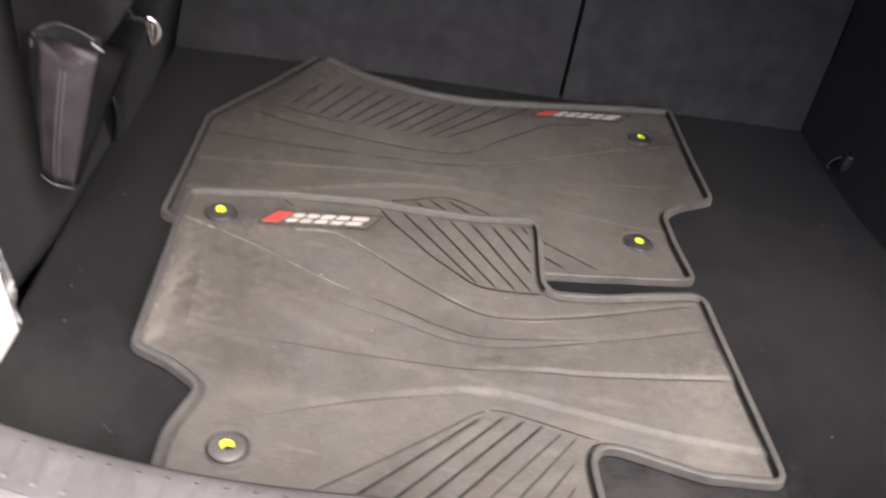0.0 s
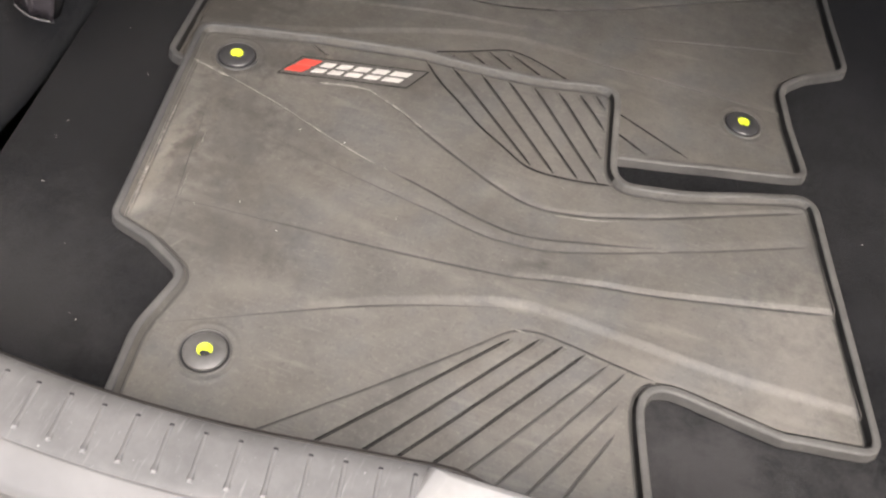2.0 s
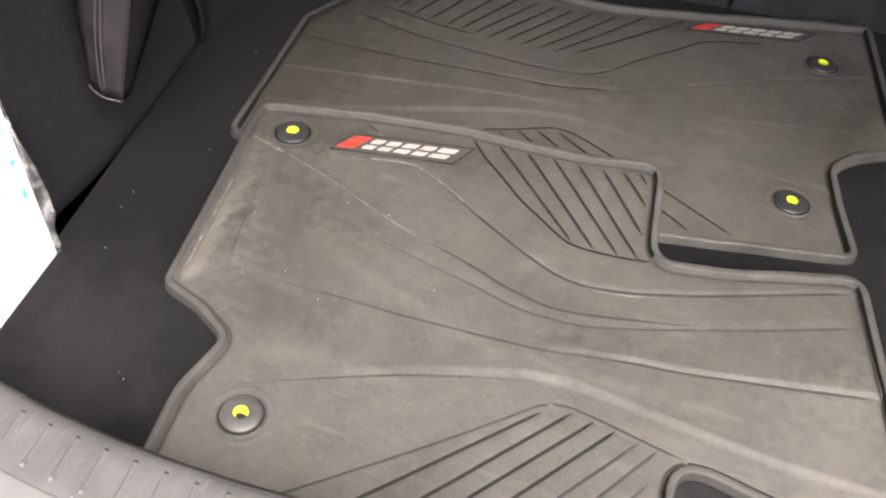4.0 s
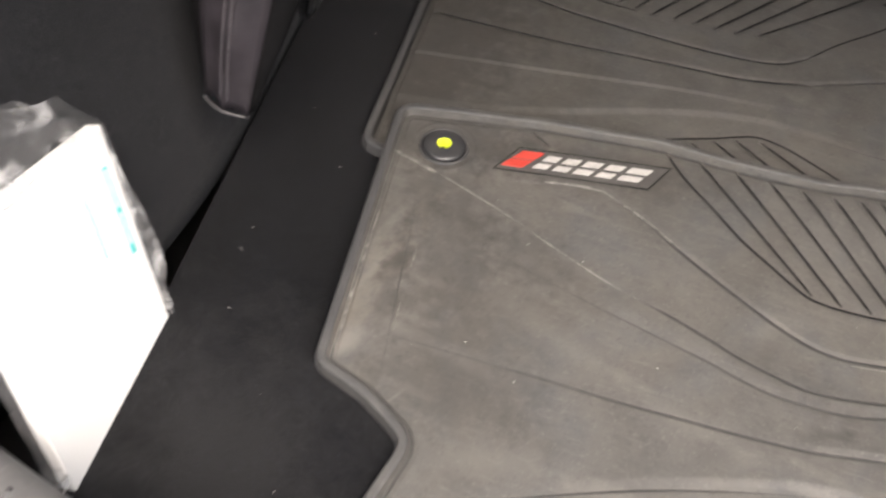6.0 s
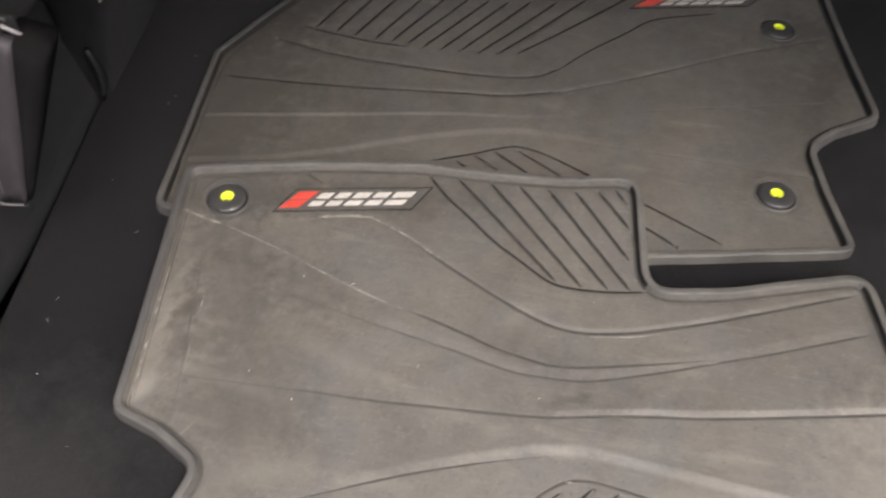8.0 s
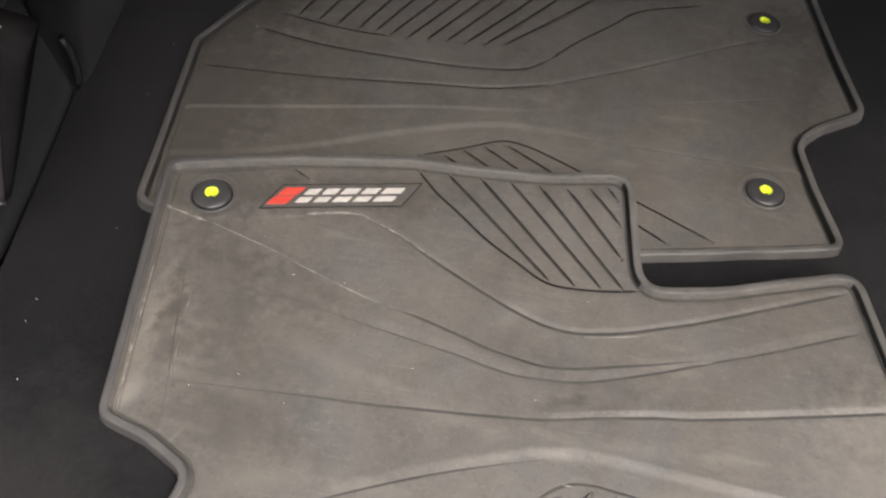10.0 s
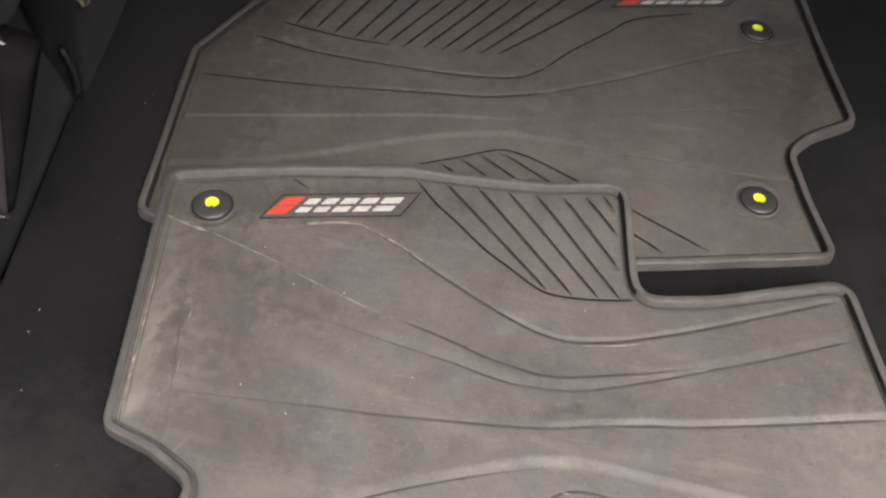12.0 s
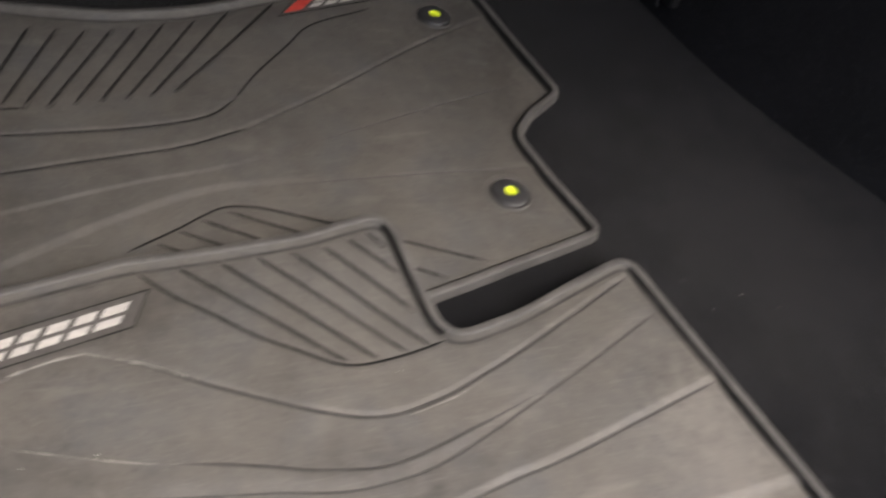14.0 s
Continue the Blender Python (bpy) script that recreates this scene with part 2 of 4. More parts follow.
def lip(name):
    """The lip of a mat: darker at one end, where shade is painted in, dusty and scuffed elsewhere."""
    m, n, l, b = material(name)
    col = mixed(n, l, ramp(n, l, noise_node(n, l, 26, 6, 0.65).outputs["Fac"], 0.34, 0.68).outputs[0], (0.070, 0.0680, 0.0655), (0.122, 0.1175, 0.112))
    # shade of the left end, mixed into the colour by place along x
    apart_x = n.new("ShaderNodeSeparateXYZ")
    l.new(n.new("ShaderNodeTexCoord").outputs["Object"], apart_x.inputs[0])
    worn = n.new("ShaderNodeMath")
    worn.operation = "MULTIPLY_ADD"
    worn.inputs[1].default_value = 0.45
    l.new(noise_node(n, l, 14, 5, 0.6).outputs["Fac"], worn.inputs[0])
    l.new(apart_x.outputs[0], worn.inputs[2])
    end_shade = ramp(n, l, worn.outputs[0], 0.0, 0.16, (0.75, 0.75, 0.75, 1), (0, 0, 0, 1))
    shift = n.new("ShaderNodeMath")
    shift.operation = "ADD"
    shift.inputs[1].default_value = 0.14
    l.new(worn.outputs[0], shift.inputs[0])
    l.new(shift.outputs[0], end_shade.inputs[0])
    col = mixed(n, l, end_shade.outputs[0], col, (0.052, 0.0525, 0.0555))
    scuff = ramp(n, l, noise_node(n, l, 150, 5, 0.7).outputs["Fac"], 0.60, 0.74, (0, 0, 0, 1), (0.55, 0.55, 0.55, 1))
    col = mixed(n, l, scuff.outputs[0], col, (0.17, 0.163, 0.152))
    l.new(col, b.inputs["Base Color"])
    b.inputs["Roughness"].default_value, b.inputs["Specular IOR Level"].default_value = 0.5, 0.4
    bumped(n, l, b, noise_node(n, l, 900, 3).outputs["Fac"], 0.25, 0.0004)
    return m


def carpet(name, low, high, dusty=()):
    """Short needled nap: fine fibres, small tufts and large trodden patches."""
    m, n, l, b = material(name)
    fine = noise_node(n, l, 1100, 2, 0.7)
    tuft = noise_node(n, l, 320, 6, 0.8)
    big = noise_node(n, l, 12, 4, 0.6)
    r = ramp(n, l, tuft.outputs["Fac"], 0.38, 0.64)
    col = mixed(n, l, r.outputs[0], low, high)
    clump = ramp(n, l, noise_node(n, l, 150, 4, 0.7).outputs["Fac"], 0.42, 0.62, (0, 0, 0, 1), (0.6, 0.6, 0.6, 1))
    col = mixed(n, l, clump.outputs[0], col, low)
    r2 = ramp(n, l, big.outputs["Fac"], 0.38, 0.72)
    f = n.new("ShaderNodeMath")
    f.operation = "MULTIPLY"
    f.inputs[1].default_value = 0.30
    l.new(r2.outputs[0], f.inputs[0])
    col = mixed(n, l, f.outputs[0], col, tuple(v * 1.5 for v in high))
    fleck = ramp(n, l, noise_node(n, l, 420, 2, 0.6).outputs["Fac"], 0.64, 0.73)
    f2 = n.new("ShaderNodeMath")
    f2.operation = "MULTIPLY"
    f2.inputs[1].default_value = 0.95
    l.new(fleck.outputs[0], f2.inputs[0])
    col = mixed(n, l, f2.outputs[0], col, tuple(v * 3.8 for v in high))
    # trodden-in dust, and brighter light painted like it: place and reach
    for x, y, reach, strong in dusty:
        near_by = n.new("ShaderNodeMapping")
        near_by.inputs["Location"].default_value, near_by.inputs["Scale"].default_value = (-x / reach, -y / reach, 0), (1 / reach, 1 / reach, 0)
        l.new(fine.inputs["Vector"].links[0].from_socket, near_by.inputs[0])
        off = n.new("ShaderNodeVectorMath")
        off.operation = "LENGTH"
        l.new(near_by.outputs[0], off.inputs[0])
        rag = n.new("ShaderNodeMath")
        rag.operation = "MULTIPLY_ADD"
        rag.inputs[1].default_value, rag.inputs[2].default_value = -2.2, 1.1
        l.new(noise_node(n, l, 16, 8, 0.75).outputs["Fac"], rag.inputs[0])
        total = n.new("ShaderNodeMath")
        l.new(off.outputs["Value"], total.inputs[0])
        l.new(rag.outputs[0], total.inputs[1])
        dust = ramp(n, l, total.outputs[0], 0.2, 1.2, (strong, strong, strong, 1), (0, 0, 0, 1))
        col = mixed(n, l, dust.outputs[0], col, (0.060, 0.0585, 0.060))
    l.new(col, b.inputs["Base Color"])
    b.inputs["Roughness"].default_value, b.inputs["Specular IOR Level"].default_value = 0.95, 0.1
    b.inputs["Sheen Weight"].default_value, b.inputs["Sheen Roughness"].default_value = 0.08, 0.5
    bumped(n, l, b, tuft.outputs["Fac"], 1.0, 0.0016)
    return m


M_MAT = rubber("mat_rubber_worn", True)
M_MAT_B = rubber("mat_rubber", False)
# two darker rubbers that put shade into the grooves' colour
M_GROOVE_SHADE = simple("mat_rubber_groove_shade", (0.009, 0.0084, 0.0080), (0.016, 0.0150, 0.0142), 0.7, 40, 1200, spec=0.3)
M_SOFT = simple("mat_rubber_half_shade", (0.044, 0.042, 0.0395), (0.066, 0.063, 0.059), 0.6, 40, 1200)
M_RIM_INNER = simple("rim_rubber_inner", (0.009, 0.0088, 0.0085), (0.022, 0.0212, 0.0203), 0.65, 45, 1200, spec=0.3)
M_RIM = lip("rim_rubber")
# the carpet's first pale patch paints in the brighter light by the sill
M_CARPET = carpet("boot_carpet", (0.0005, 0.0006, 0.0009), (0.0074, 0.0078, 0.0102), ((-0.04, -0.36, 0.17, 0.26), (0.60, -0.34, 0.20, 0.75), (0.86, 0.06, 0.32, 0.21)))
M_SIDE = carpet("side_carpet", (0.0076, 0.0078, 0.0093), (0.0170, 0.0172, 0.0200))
M_SEAT = simple("seat_back_felt", (0.034, 0.034, 0.0365), (0.052, 0.0515, 0.055), 0.9, 20, 700, 0.4, 0.001, 0, 0.15)
M_SILL = scuffed("sill_plastic", (0.096, 0.0938, 0.0925), (0.142, 0.139, 0.137))
M_SEAL = simple("seal_rubber", (0.024, 0.0205, 0.0185), (0.036, 0.031, 0.028), 0.6)
M_COVER = simple("latch_cover_plastic", (0.18, 0.176, 0.172), (0.24, 0.235, 0.23), 0.45, 30, 800, 0.15)
M_TIP = simple("rib_tip_glint", (0.20, 0.196, 0.192), (0.30, 0.294, 0.29), 0.4, 90, 900, 0.2)
M_BUMPER = simple("bumper_plastic_lit", (0.150, 0.146, 0.143), (0.19, 0.186, 0.182), 0.4, 18, 600, 0.1)
M_DARK = simple("dark_plastic", (0.010, 0.010, 0.011), (0.018, 0.018, 0.019), 0.55)
M_CAP = simple("eyelet_plastic", (0.034, 0.034, 0.036), (0.052, 0.052, 0.054), 0.34, 60, 1500, 0.05, 0.0003, 0.0, 1.0)
M_CAP_GREY = simple("eyelet_plastic_sheen", (0.072, 0.070, 0.068), (0.118, 0.115, 0.112), 0.38, 70, 1500, 0.08, 0.0003, 0.0, 0.7)
M_YELLOW = simple("yellow_foam", (0.66, 0.80, 0.02), (0.82, 0.95, 0.05), 0.7, 200, 900, 0.2)
M_RED = simple("emblem_red", (0.50, 0.055, 0.040), (0.60, 0.08, 0.06), 0.35, 120)
M_SILVER = simple("emblem_silver", (0.44, 0.425, 0.405), (0.58, 0.56, 0.53), 0.38, 120)
M_WORN = worn_edge("worn_rubber_edge")
M_PLATE = simple("emblem_plate", (0.070, 0.0665, 0.063), (0.098, 0.093, 0.087), 0.45, 90)
M_POUCH = simple("pouch_cloth", (0.021, 0.018, 0.021), (0.040, 0.034, 0.040), 0.5, 34, 1500, 0.4, 0.0006)
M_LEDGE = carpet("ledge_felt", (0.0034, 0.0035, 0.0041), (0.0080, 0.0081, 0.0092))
M_TRIM = carpet("trim_felt", (0.0074, 0.0075, 0.0086), (0.0172, 0.0173, 0.0194))
M_POUCH_SIDE = simple("pouch_side_shaded", (0.0045, 0.0044, 0.0047), (0.008, 0.0077, 0.0083), 0.9, 34, 1500, 0.4, 0.0006, 0.0, 0.12)
M_PIPING = simple("piping", (0.085, 0.08, 0.085), (0.15, 0.145, 0.15), 0.35, 80)
M_STRAP = simple("strap_webbing", (0.24, 0.23, 0.24), (0.34, 0.33, 0.34), 0.35, 80)
M_POUCH_LIP = simple("pouch_lip", (0.05, 0.047, 0.05), (0.085, 0.08, 0.085), 0.4, 80)
M_ZIP = simple("zip_tape", (0.075, 0.068, 0.075), (0.13, 0.12, 0.13), 0.4, 300, 2000, 0.5)
M_CHROME = simple("chrome", (0.78, 0.76, 0.72), (0.88, 0.86, 0.82), 0.16, 50, 900, 0.02, 0.0002, 1.0)
M_PAPER = simple("white_card", (0.90, 0.90, 0.89), (0.94, 0.94, 0.93), 0.6, 12, 500, 0.05)
M_TEAL = simple("teal_print", (0.08, 0.56, 0.55), (0.15, 0.63, 0.62), 0.5, 100)
M_LINT = simple("lint", (0.62, 0.60, 0.58), (0.8, 0.78, 0.75), 0.8, 100)
M_GROUND = simple("asphalt", (0.04, 0.04, 0.042), (0.065, 0.064, 0.064), 0.9, 5, 180, 0.6, 0.004)
M_FILM, fn, fl, fb = material("clear_film")
fb.inputs["Base Color"].default_value = (0.75, 0.75, 0.75, 1)
fb.inputs["Roughness"].default_value = 0.14
clear, film_mix = fn.new("ShaderNodeBsdfTransparent"), fn.new("ShaderNodeMixShader")
wrinkle = ramp(fn, fl, noise_node(fn, fl, 28, 3).outputs["Fac"], 0.50, 0.70, (0.06, 0.06, 0.06, 1), (0.75, 0.75, 0.75, 1))
fl.new(wrinkle.outputs[0], film_mix.inputs[0])
fl.new(clear.outputs[0], film_mix.inputs[1])
fl.new(fb.outputs[0], film_mix.inputs[2])
fl.new(film_mix.outputs[0], fn["Material Output"].inputs[0])
bumped(fn, fl, fb, noise_node(fn, fl, 40, 3).outputs["Fac"], 0.8, 0.006)


# ---- building helpers ----
def W(u, v, z=0.0):
    """A place of the boot, from across, along and up, in the world."""
    return (u * CU - v * SU, u * SU + v * CU, z)


def part(name, bm, mat, parent=None, label="", smooth=False):
    """Links a bmesh, made in world places, as one mesh under a thing."""
    bmesh.ops.recalc_face_normals(bm, faces=bm.faces)
    me = bpy.data.meshes.new(name)
    if parent is not None:
        where = Vector(parent["base"]) if "base" in parent else Vector()
        bmesh.ops.translate(bm, verts=bm.verts, vec=-where)
    bm.to_mesh(me)
    bm.free()
    me.materials.append(mat)
    if smooth:
        for p in me.polygons:
            p.use_smooth = True
    ob = new(name, me)
    if parent is not None:
        ob.parent = parent
        ob["base"] = list(where)
    if label:
        ob["label"] = label
    return ob


def thing(name, place, label, category, group="", kind=""):
    ob = new(name)
    ob.location = place
    ob["base"] = list(place)
    return tagged(ob, label, category, group, kind)


def structure(name, bm, mat, label, category, smooth=False):
    return tagged(part(name, bm, mat, None, "", smooth), label, category, "", "structure")


def prism(bm, ring, low, high):
    """A solid between two heights over a ring of (x, y)."""
    a = [bm.verts.new((x, y, low)) for x, y in ring]
    b = [bm.verts.new((x, y, high)) for x, y in ring]
    bm.faces.new(a[::-1])
    bm.faces.new(b)
    for i in range(len(a)):
        j = (i + 1) % len(a)
        bm.faces.new((a[i], a[j], b[j], b[i]))


def loft(bm, rings, closed=True, caps=True):
    """Quads between rings of equal length."""
    rows = [[bm.verts.new(p) for p in r] for r in rings]
    k = len(rows[0])
    for r, s in zip(rows, rows[1:]):
        for i in range(k if closed else k - 1):
            j = (i + 1) % k
            bm.faces.new((r[i], r[j], s[j], s[i]))
    if caps and closed:
        bm.faces.new(rows[0][::-1])
        bm.faces.new(rows[-1])
    return rows


def box_uv(bm, u0, u1, v0, v1, z0, z1):
    prism(bm, [W(u, v)[:2] for u, v in ((u0, v0), (u1, v0), (u1, v1), (u0, v1))], z0, z1)


def softened(bm, width, segments=2):
    bmesh.ops.bevel(bm, geom=list(bm.edges), offset=width, segments=segments, profile=0.5, affect="EDGES", clamp_overlap=True)


def curve_through(points, per=8):
    """A smooth line through points (Catmull-Rom)."""
    p = np.array(points, float)
    if len(p) < 3:
        return p
    p = np.vstack([2 * p[0] - p[1], p, 2 * p[-1] - p[-2]])
    out = []
    for i in range(1, len(p) - 2):
        for s in np.linspace(0, 1, per, endpoint=False):
            a, b, c, d = p[i - 1], p[i], p[i + 1], p[i + 2]
            out.append(0.5 * (2 * b + (c - a) * s + (2 * a - 5 * b + 4 * c - d) * s**2 + (3 * b - a - 3 * c + d) * s**3))
    out.append(p[-2])
    return np.array(out)


def rounded_ring(corners, steps=7):
    """A closed ring from corners (x, y, radius)."""
    out, k = [], len(corners)
    for i in range(k):
        p = np.array(corners[i][:2])
        a, b = np.array(corners[i - 1][:2]) - p, np.array(corners[(i + 1) % k][:2]) - p
        la, lb = np.linalg.norm(a), np.linalg.norm(b)
        a, b = a / la, b / lb
        half = math.acos(max(-1, min(1, float(a @ b)))) / 2
        cut = min(corners[i][2] / max(math.tan(half), 1e-3), 0.48 * la, 0.48 * lb)
        p0, p1 = p + a * cut, p + b * cut
        for s in np.linspace(0, 1, steps):
            out.append((1 - s) ** 2 * p0 + 2 * s * (1 - s) * p + s * s * p1)
    ring = np.array(out)
    # even steps
    seg = np.vstack([ring, ring[:1]])
    length = np.r_[0, np.cumsum(np.linalg.norm(np.diff(seg, axis=0), axis=1))]
    count = int(length[-1] / 0.006)
    at = np.linspace(0, length[-1], count, endpoint=False)
    return np.stack([np.interp(at, length, seg[:, 0]), np.interp(at, length, seg[:, 1])], 1)


def lathe(bm, centre, profile, steps=40):
    rings = [[(centre[0] + r * math.cos(2 * math.pi * i / steps), centre[1] + r * math.sin(2 * math.pi * i / steps), centre[2] + z) for i in range(steps)] for r, z in profile]
    loft(bm, rings, True, False)


# ---- the boot: floor, sides, seats, sill ----

def crest(u):
    """How far along the boot the sill's inner edge runs, bowed at the sides."""
    d = max(0.0, abs(u - 0.41) - 0.22)
    s = min(1.0, max(0.0, (u - 0.30) / 0.06))
    return -0.4802 + 0.47 * d * d - 0.013 * s * s * (3 - 2 * s)


SILL = ((0.020, -0.030), (0.010, 0.060), (0.005, 0.088), (0.0, 0.096), (-0.006, 0.100), (-0.016, 0.1005), (-0.050, 0.097),
        (-0.056, 0.0956), (-0.0575, 0.0945), (-0.058, 0.07))


def sill_height(dv):
    return float(np.interp(-dv, [-a for a, _ in SILL], [z for _, z in SILL]))


US = np.linspace(-0.42, 1.24, 84)
bm = bmesh.new()
loft(bm, [[W(u, crest(u) + a, z) for a, z in SILL] for u in US], False, False)
sill = structure("sill", bm, M_SILL, "ribbed grey plastic loading sill of a car boot", "sill", True)

# dark seal along the sill's inner lip
bm = bmesh.new()
rows = []
for u in np.linspace(-0.06, 1.20, 90):
    grow = min(1.0, (u + 0.06) / 0.2)
    rows.append([W(u, crest(u) + a, z + 0.0011 * grow - 0.0006) for a, z in ((-0.0012 - 0.0016 * grow, 0.0970), (0.0008, 0.0958), (0.0035, 0.0925), (0.0075, 0.080), (0.0045, 0.080), (0.001, 0.090))])
loft(bm, rows)
part("seal", bm, M_SEAL, sill, "dark rubber seal", True)

# ribs across the sill, each with a slot at its inner end
bm = bmesh.new()
section = ((-0.0019, 0.0), (-0.0009, 0.0006), (0.0009, 0.0006), (0.0019, 0.0))
rows = []
for dv in np.linspace(-0.0125, -0.046, 8):
    wide = 1.0 if dv > -0.042 else 1.6
    rows.append([(a * wide, dv, sill_height(dv) + h * (2.0 if dv < -0.042 else 1.0) + 0.0002) for a, h in section])
loft(bm, rows, True, True)
rib_mesh = bpy.data.meshes.new("rib")
bm.to_mesh(rib_mesh)
bm.free()
rib_mesh.materials.append(M_SILL)
bm = bmesh.new()
prism(bm, [(-0.0020, -0.0124), (0.0020, -0.0124), (0.0016, -0.0106), (-0.0016, -0.0106)], 0.0990, 0.1007)
slot_mesh = bpy.data.meshes.new("slot")
bm.to_mesh(slot_mesh)
bm.free()
slot_mesh.materials.append(M_DARK)
# pale tip that paints the glint on a rib's outer end
bm = bmesh.new()
tip_z = sill_height(-0.047)
base = [bm.verts.new(p) for p in ((-0.0022, -0.0485, tip_z - 0.0006), (0.0022, -0.0485, tip_z - 0.0006), (0.0011, -0.0430, tip_z + 0.0002), (-0.0011, -0.0430, tip_z + 0.0002))]
high = [bm.verts.new(p) for p in ((-0.0012, -0.0470, tip_z + 0.0014), (0.0012, -0.0470, tip_z + 0.0014), (0.0007, -0.0440, tip_z + 0.0014), (-0.0007, -0.0440, tip_z + 0.0014))]
bm.faces.new(high)
for a in range(4):
    bm.faces.new((base[a], base[(a + 1) % 4], high[(a + 1) % 4], high[a]))
tip_mesh = bpy.data.meshes.new("rib_tip")
bm.to_mesh(tip_mesh)
bm.free()
tip_mesh.materials.append(M_TIP)
for i in range(19):
    u = -0.177 + 0.0254 * i
    turn = 0.94 * (u - 0.19) if u < 0.19 else 0.0
    for name, me in (("rib", rib_mesh), ("slot", slot_mesh), ("rib_tip", tip_mesh)):
        ob = new(name, me)
        ob.parent = sill
        ob.matrix_local = Matrix.Translation(W(u, crest(u))) @ Matrix.Rotation(TURN + turn * 0.6, 4, "Z")

# light cover over the latch, in the middle of the sill
cover = thing("latch_cover", W(0.41, -0.52, 0.096), "light grey moulded plastic cover over the latch on the sill", "latch cover")
bm = bmesh.new()
rings = []
for k, (grow, z) in enumerate(((0.0, -0.003), (-0.002, 0.004), (-0.006, 0.007), (-0.016, 0.0085))):
    ring = []
    for u, a in ((0.288 - grow, -0.0035 + grow * 0.5), (0.40, -0.004 + grow * 0.5), (0.53 + grow, -0.005 + grow * 0.5), (0.575 + grow, -0.10 - grow), (0.243 - grow, -0.10 - grow)):
        ring.append(W(u, crest(u) + a, sill_height(a) + z))
    rings.append(ring)
loft(bm, rings, True, True)
softened(bm, 0.0016, 2)
part("shell", bm, M_COVER, cover, "", True)
bm = bmesh.new()
box_uv(bm, 0.345, 0.475, -0.530, -0.505, 0.1028, 0.1058)
softened(bm, 0.001)
part("latch_plate", bm, M_COVER, cover)

# bumper and ground behind the boot
# its top is the sill's outer curve, brighter light put into its colour
bm = bmesh.new()
outer = ((-0.0576, 0.070), (-0.0562, 0.0938), (-0.0566, 0.0953), (-0.0590, 0.0951), (-0.068, 0.0915), (-0.080, 0.0842), (-0.0845, 0.0808), (-0.0858, 0.0765), (-0.0874, 0.0765), (-0.0884, 0.0790),
         (-0.100, 0.0735), (-0.124, 0.0625), (-0.150, 0.0525), (-0.20, 0.036), (-0.235, 0.012), (-0.25, -0.05), (-0.25, -0.30), (-0.20, -0.42), (-0.10, -0.44), (-0.10, -0.02))
loft(bm, [[W(u, crest(u) + a, z) for a, z in outer] for u in US], True, True)
structure("bumper", bm, M_BUMPER, "pale grey rear bumper with the sill's outer curve, lit in its colour", "bumper", True)
bm = bmesh.new()
bmesh.ops.create_grid(bm, x_segments=4, y_segments=4, size=400)
bmesh.ops.translate(bm, verts=bm.verts, vec=(0, 0, -0.66))
structure("ground", bm, M_GROUND, "plain grey asphalt ground under the car", "ground")

# carpeted floor board with its thickness, and the well below it
bm = bmesh.new()
ring = [W(u, crest(u) + 0.012)[:2] for u in np.linspace(-0.190, 1.20, 46)]
ring += [W(1.20, 0.50)[:2], W(-0.186, 0.50)[:2], W(-0.188, 0.0)[:2]]
prism(bm, ring, -0.024, 0.0)
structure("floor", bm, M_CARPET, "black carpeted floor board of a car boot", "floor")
bm = bmesh.new()
box_uv(bm, -0.45, 1.25, -0.60, 0.70, -0.17, -0.15)
structure("well_floor", bm, M_DARK, "dark plastic well under the floor board", "floor")


def wall_from(name, path, heights, thick, mat, label, side):
    """A wall that follows a plan path of (u, v) and leans by heights of (z, shift across). High up it leans in only past the opening."""
    bm = bmesh.new()
    pts = curve_through(path, 6)
    rows = []
    for z, shift in heights:
        rows.append([W(u + (shift if z < 0.5 else shift * min(1.0, max(0.0, (v + 0.32) / 0.2))), v, z) for u, v in pts] + [W(u + side * thick, v, z) for u, v in pts[::-1]])
    loft(bm, rows, True, True)
    return structure(name, bm, mat, label, "wall", True)


# the unseen tops are made to lean in and shade the floor's sides
wall_from("wall_left", ((-0.320, -0.62), (-0.305, -0.42), (-0.250, -0.30), (-0.216, -0.20), (-0.197, -0.10), (-0.192, -0.02), (-0.190, 0.10), (-0.188, 0.60)),
          ((-0.16, -0.09), (-0.014, -0.09), (-0.006, 0.0), (0.02, -0.006), (0.12, -0.030), (0.24, -0.050), (0.40, -0.03), (0.55, 0.05), (0.95, 0.22)), -0.30, M_SIDE,
          "black carpeted side trim of a car boot", 1)
wall_from("wall_right", ((1.165, -0.62), (1.155, -0.44), (1.130, -0.25), (1.076, -0.071), (1.033, 0.062), (1.002, 0.205), (0.994, 0.36), (0.993, 0.60)),
          ((-0.16, 0.0), (0.0, 0.0), (0.03, 0.004), (0.15, 0.012), (0.40, 0.02), (0.55, -0.05), (0.95, -0.22)), 0.30, M_TRIM,
          "black carpeted side trim of a car boot", 1)

# overhanging ledge of the side trim, and the flush trim over the wheel
ledge = thing("side_ledge", W(-0.14, 0.1, 0.24), "black padded ledge of the side trim above the recess", "trim", "", "structure")
bm = bmesh.new()
rings = []
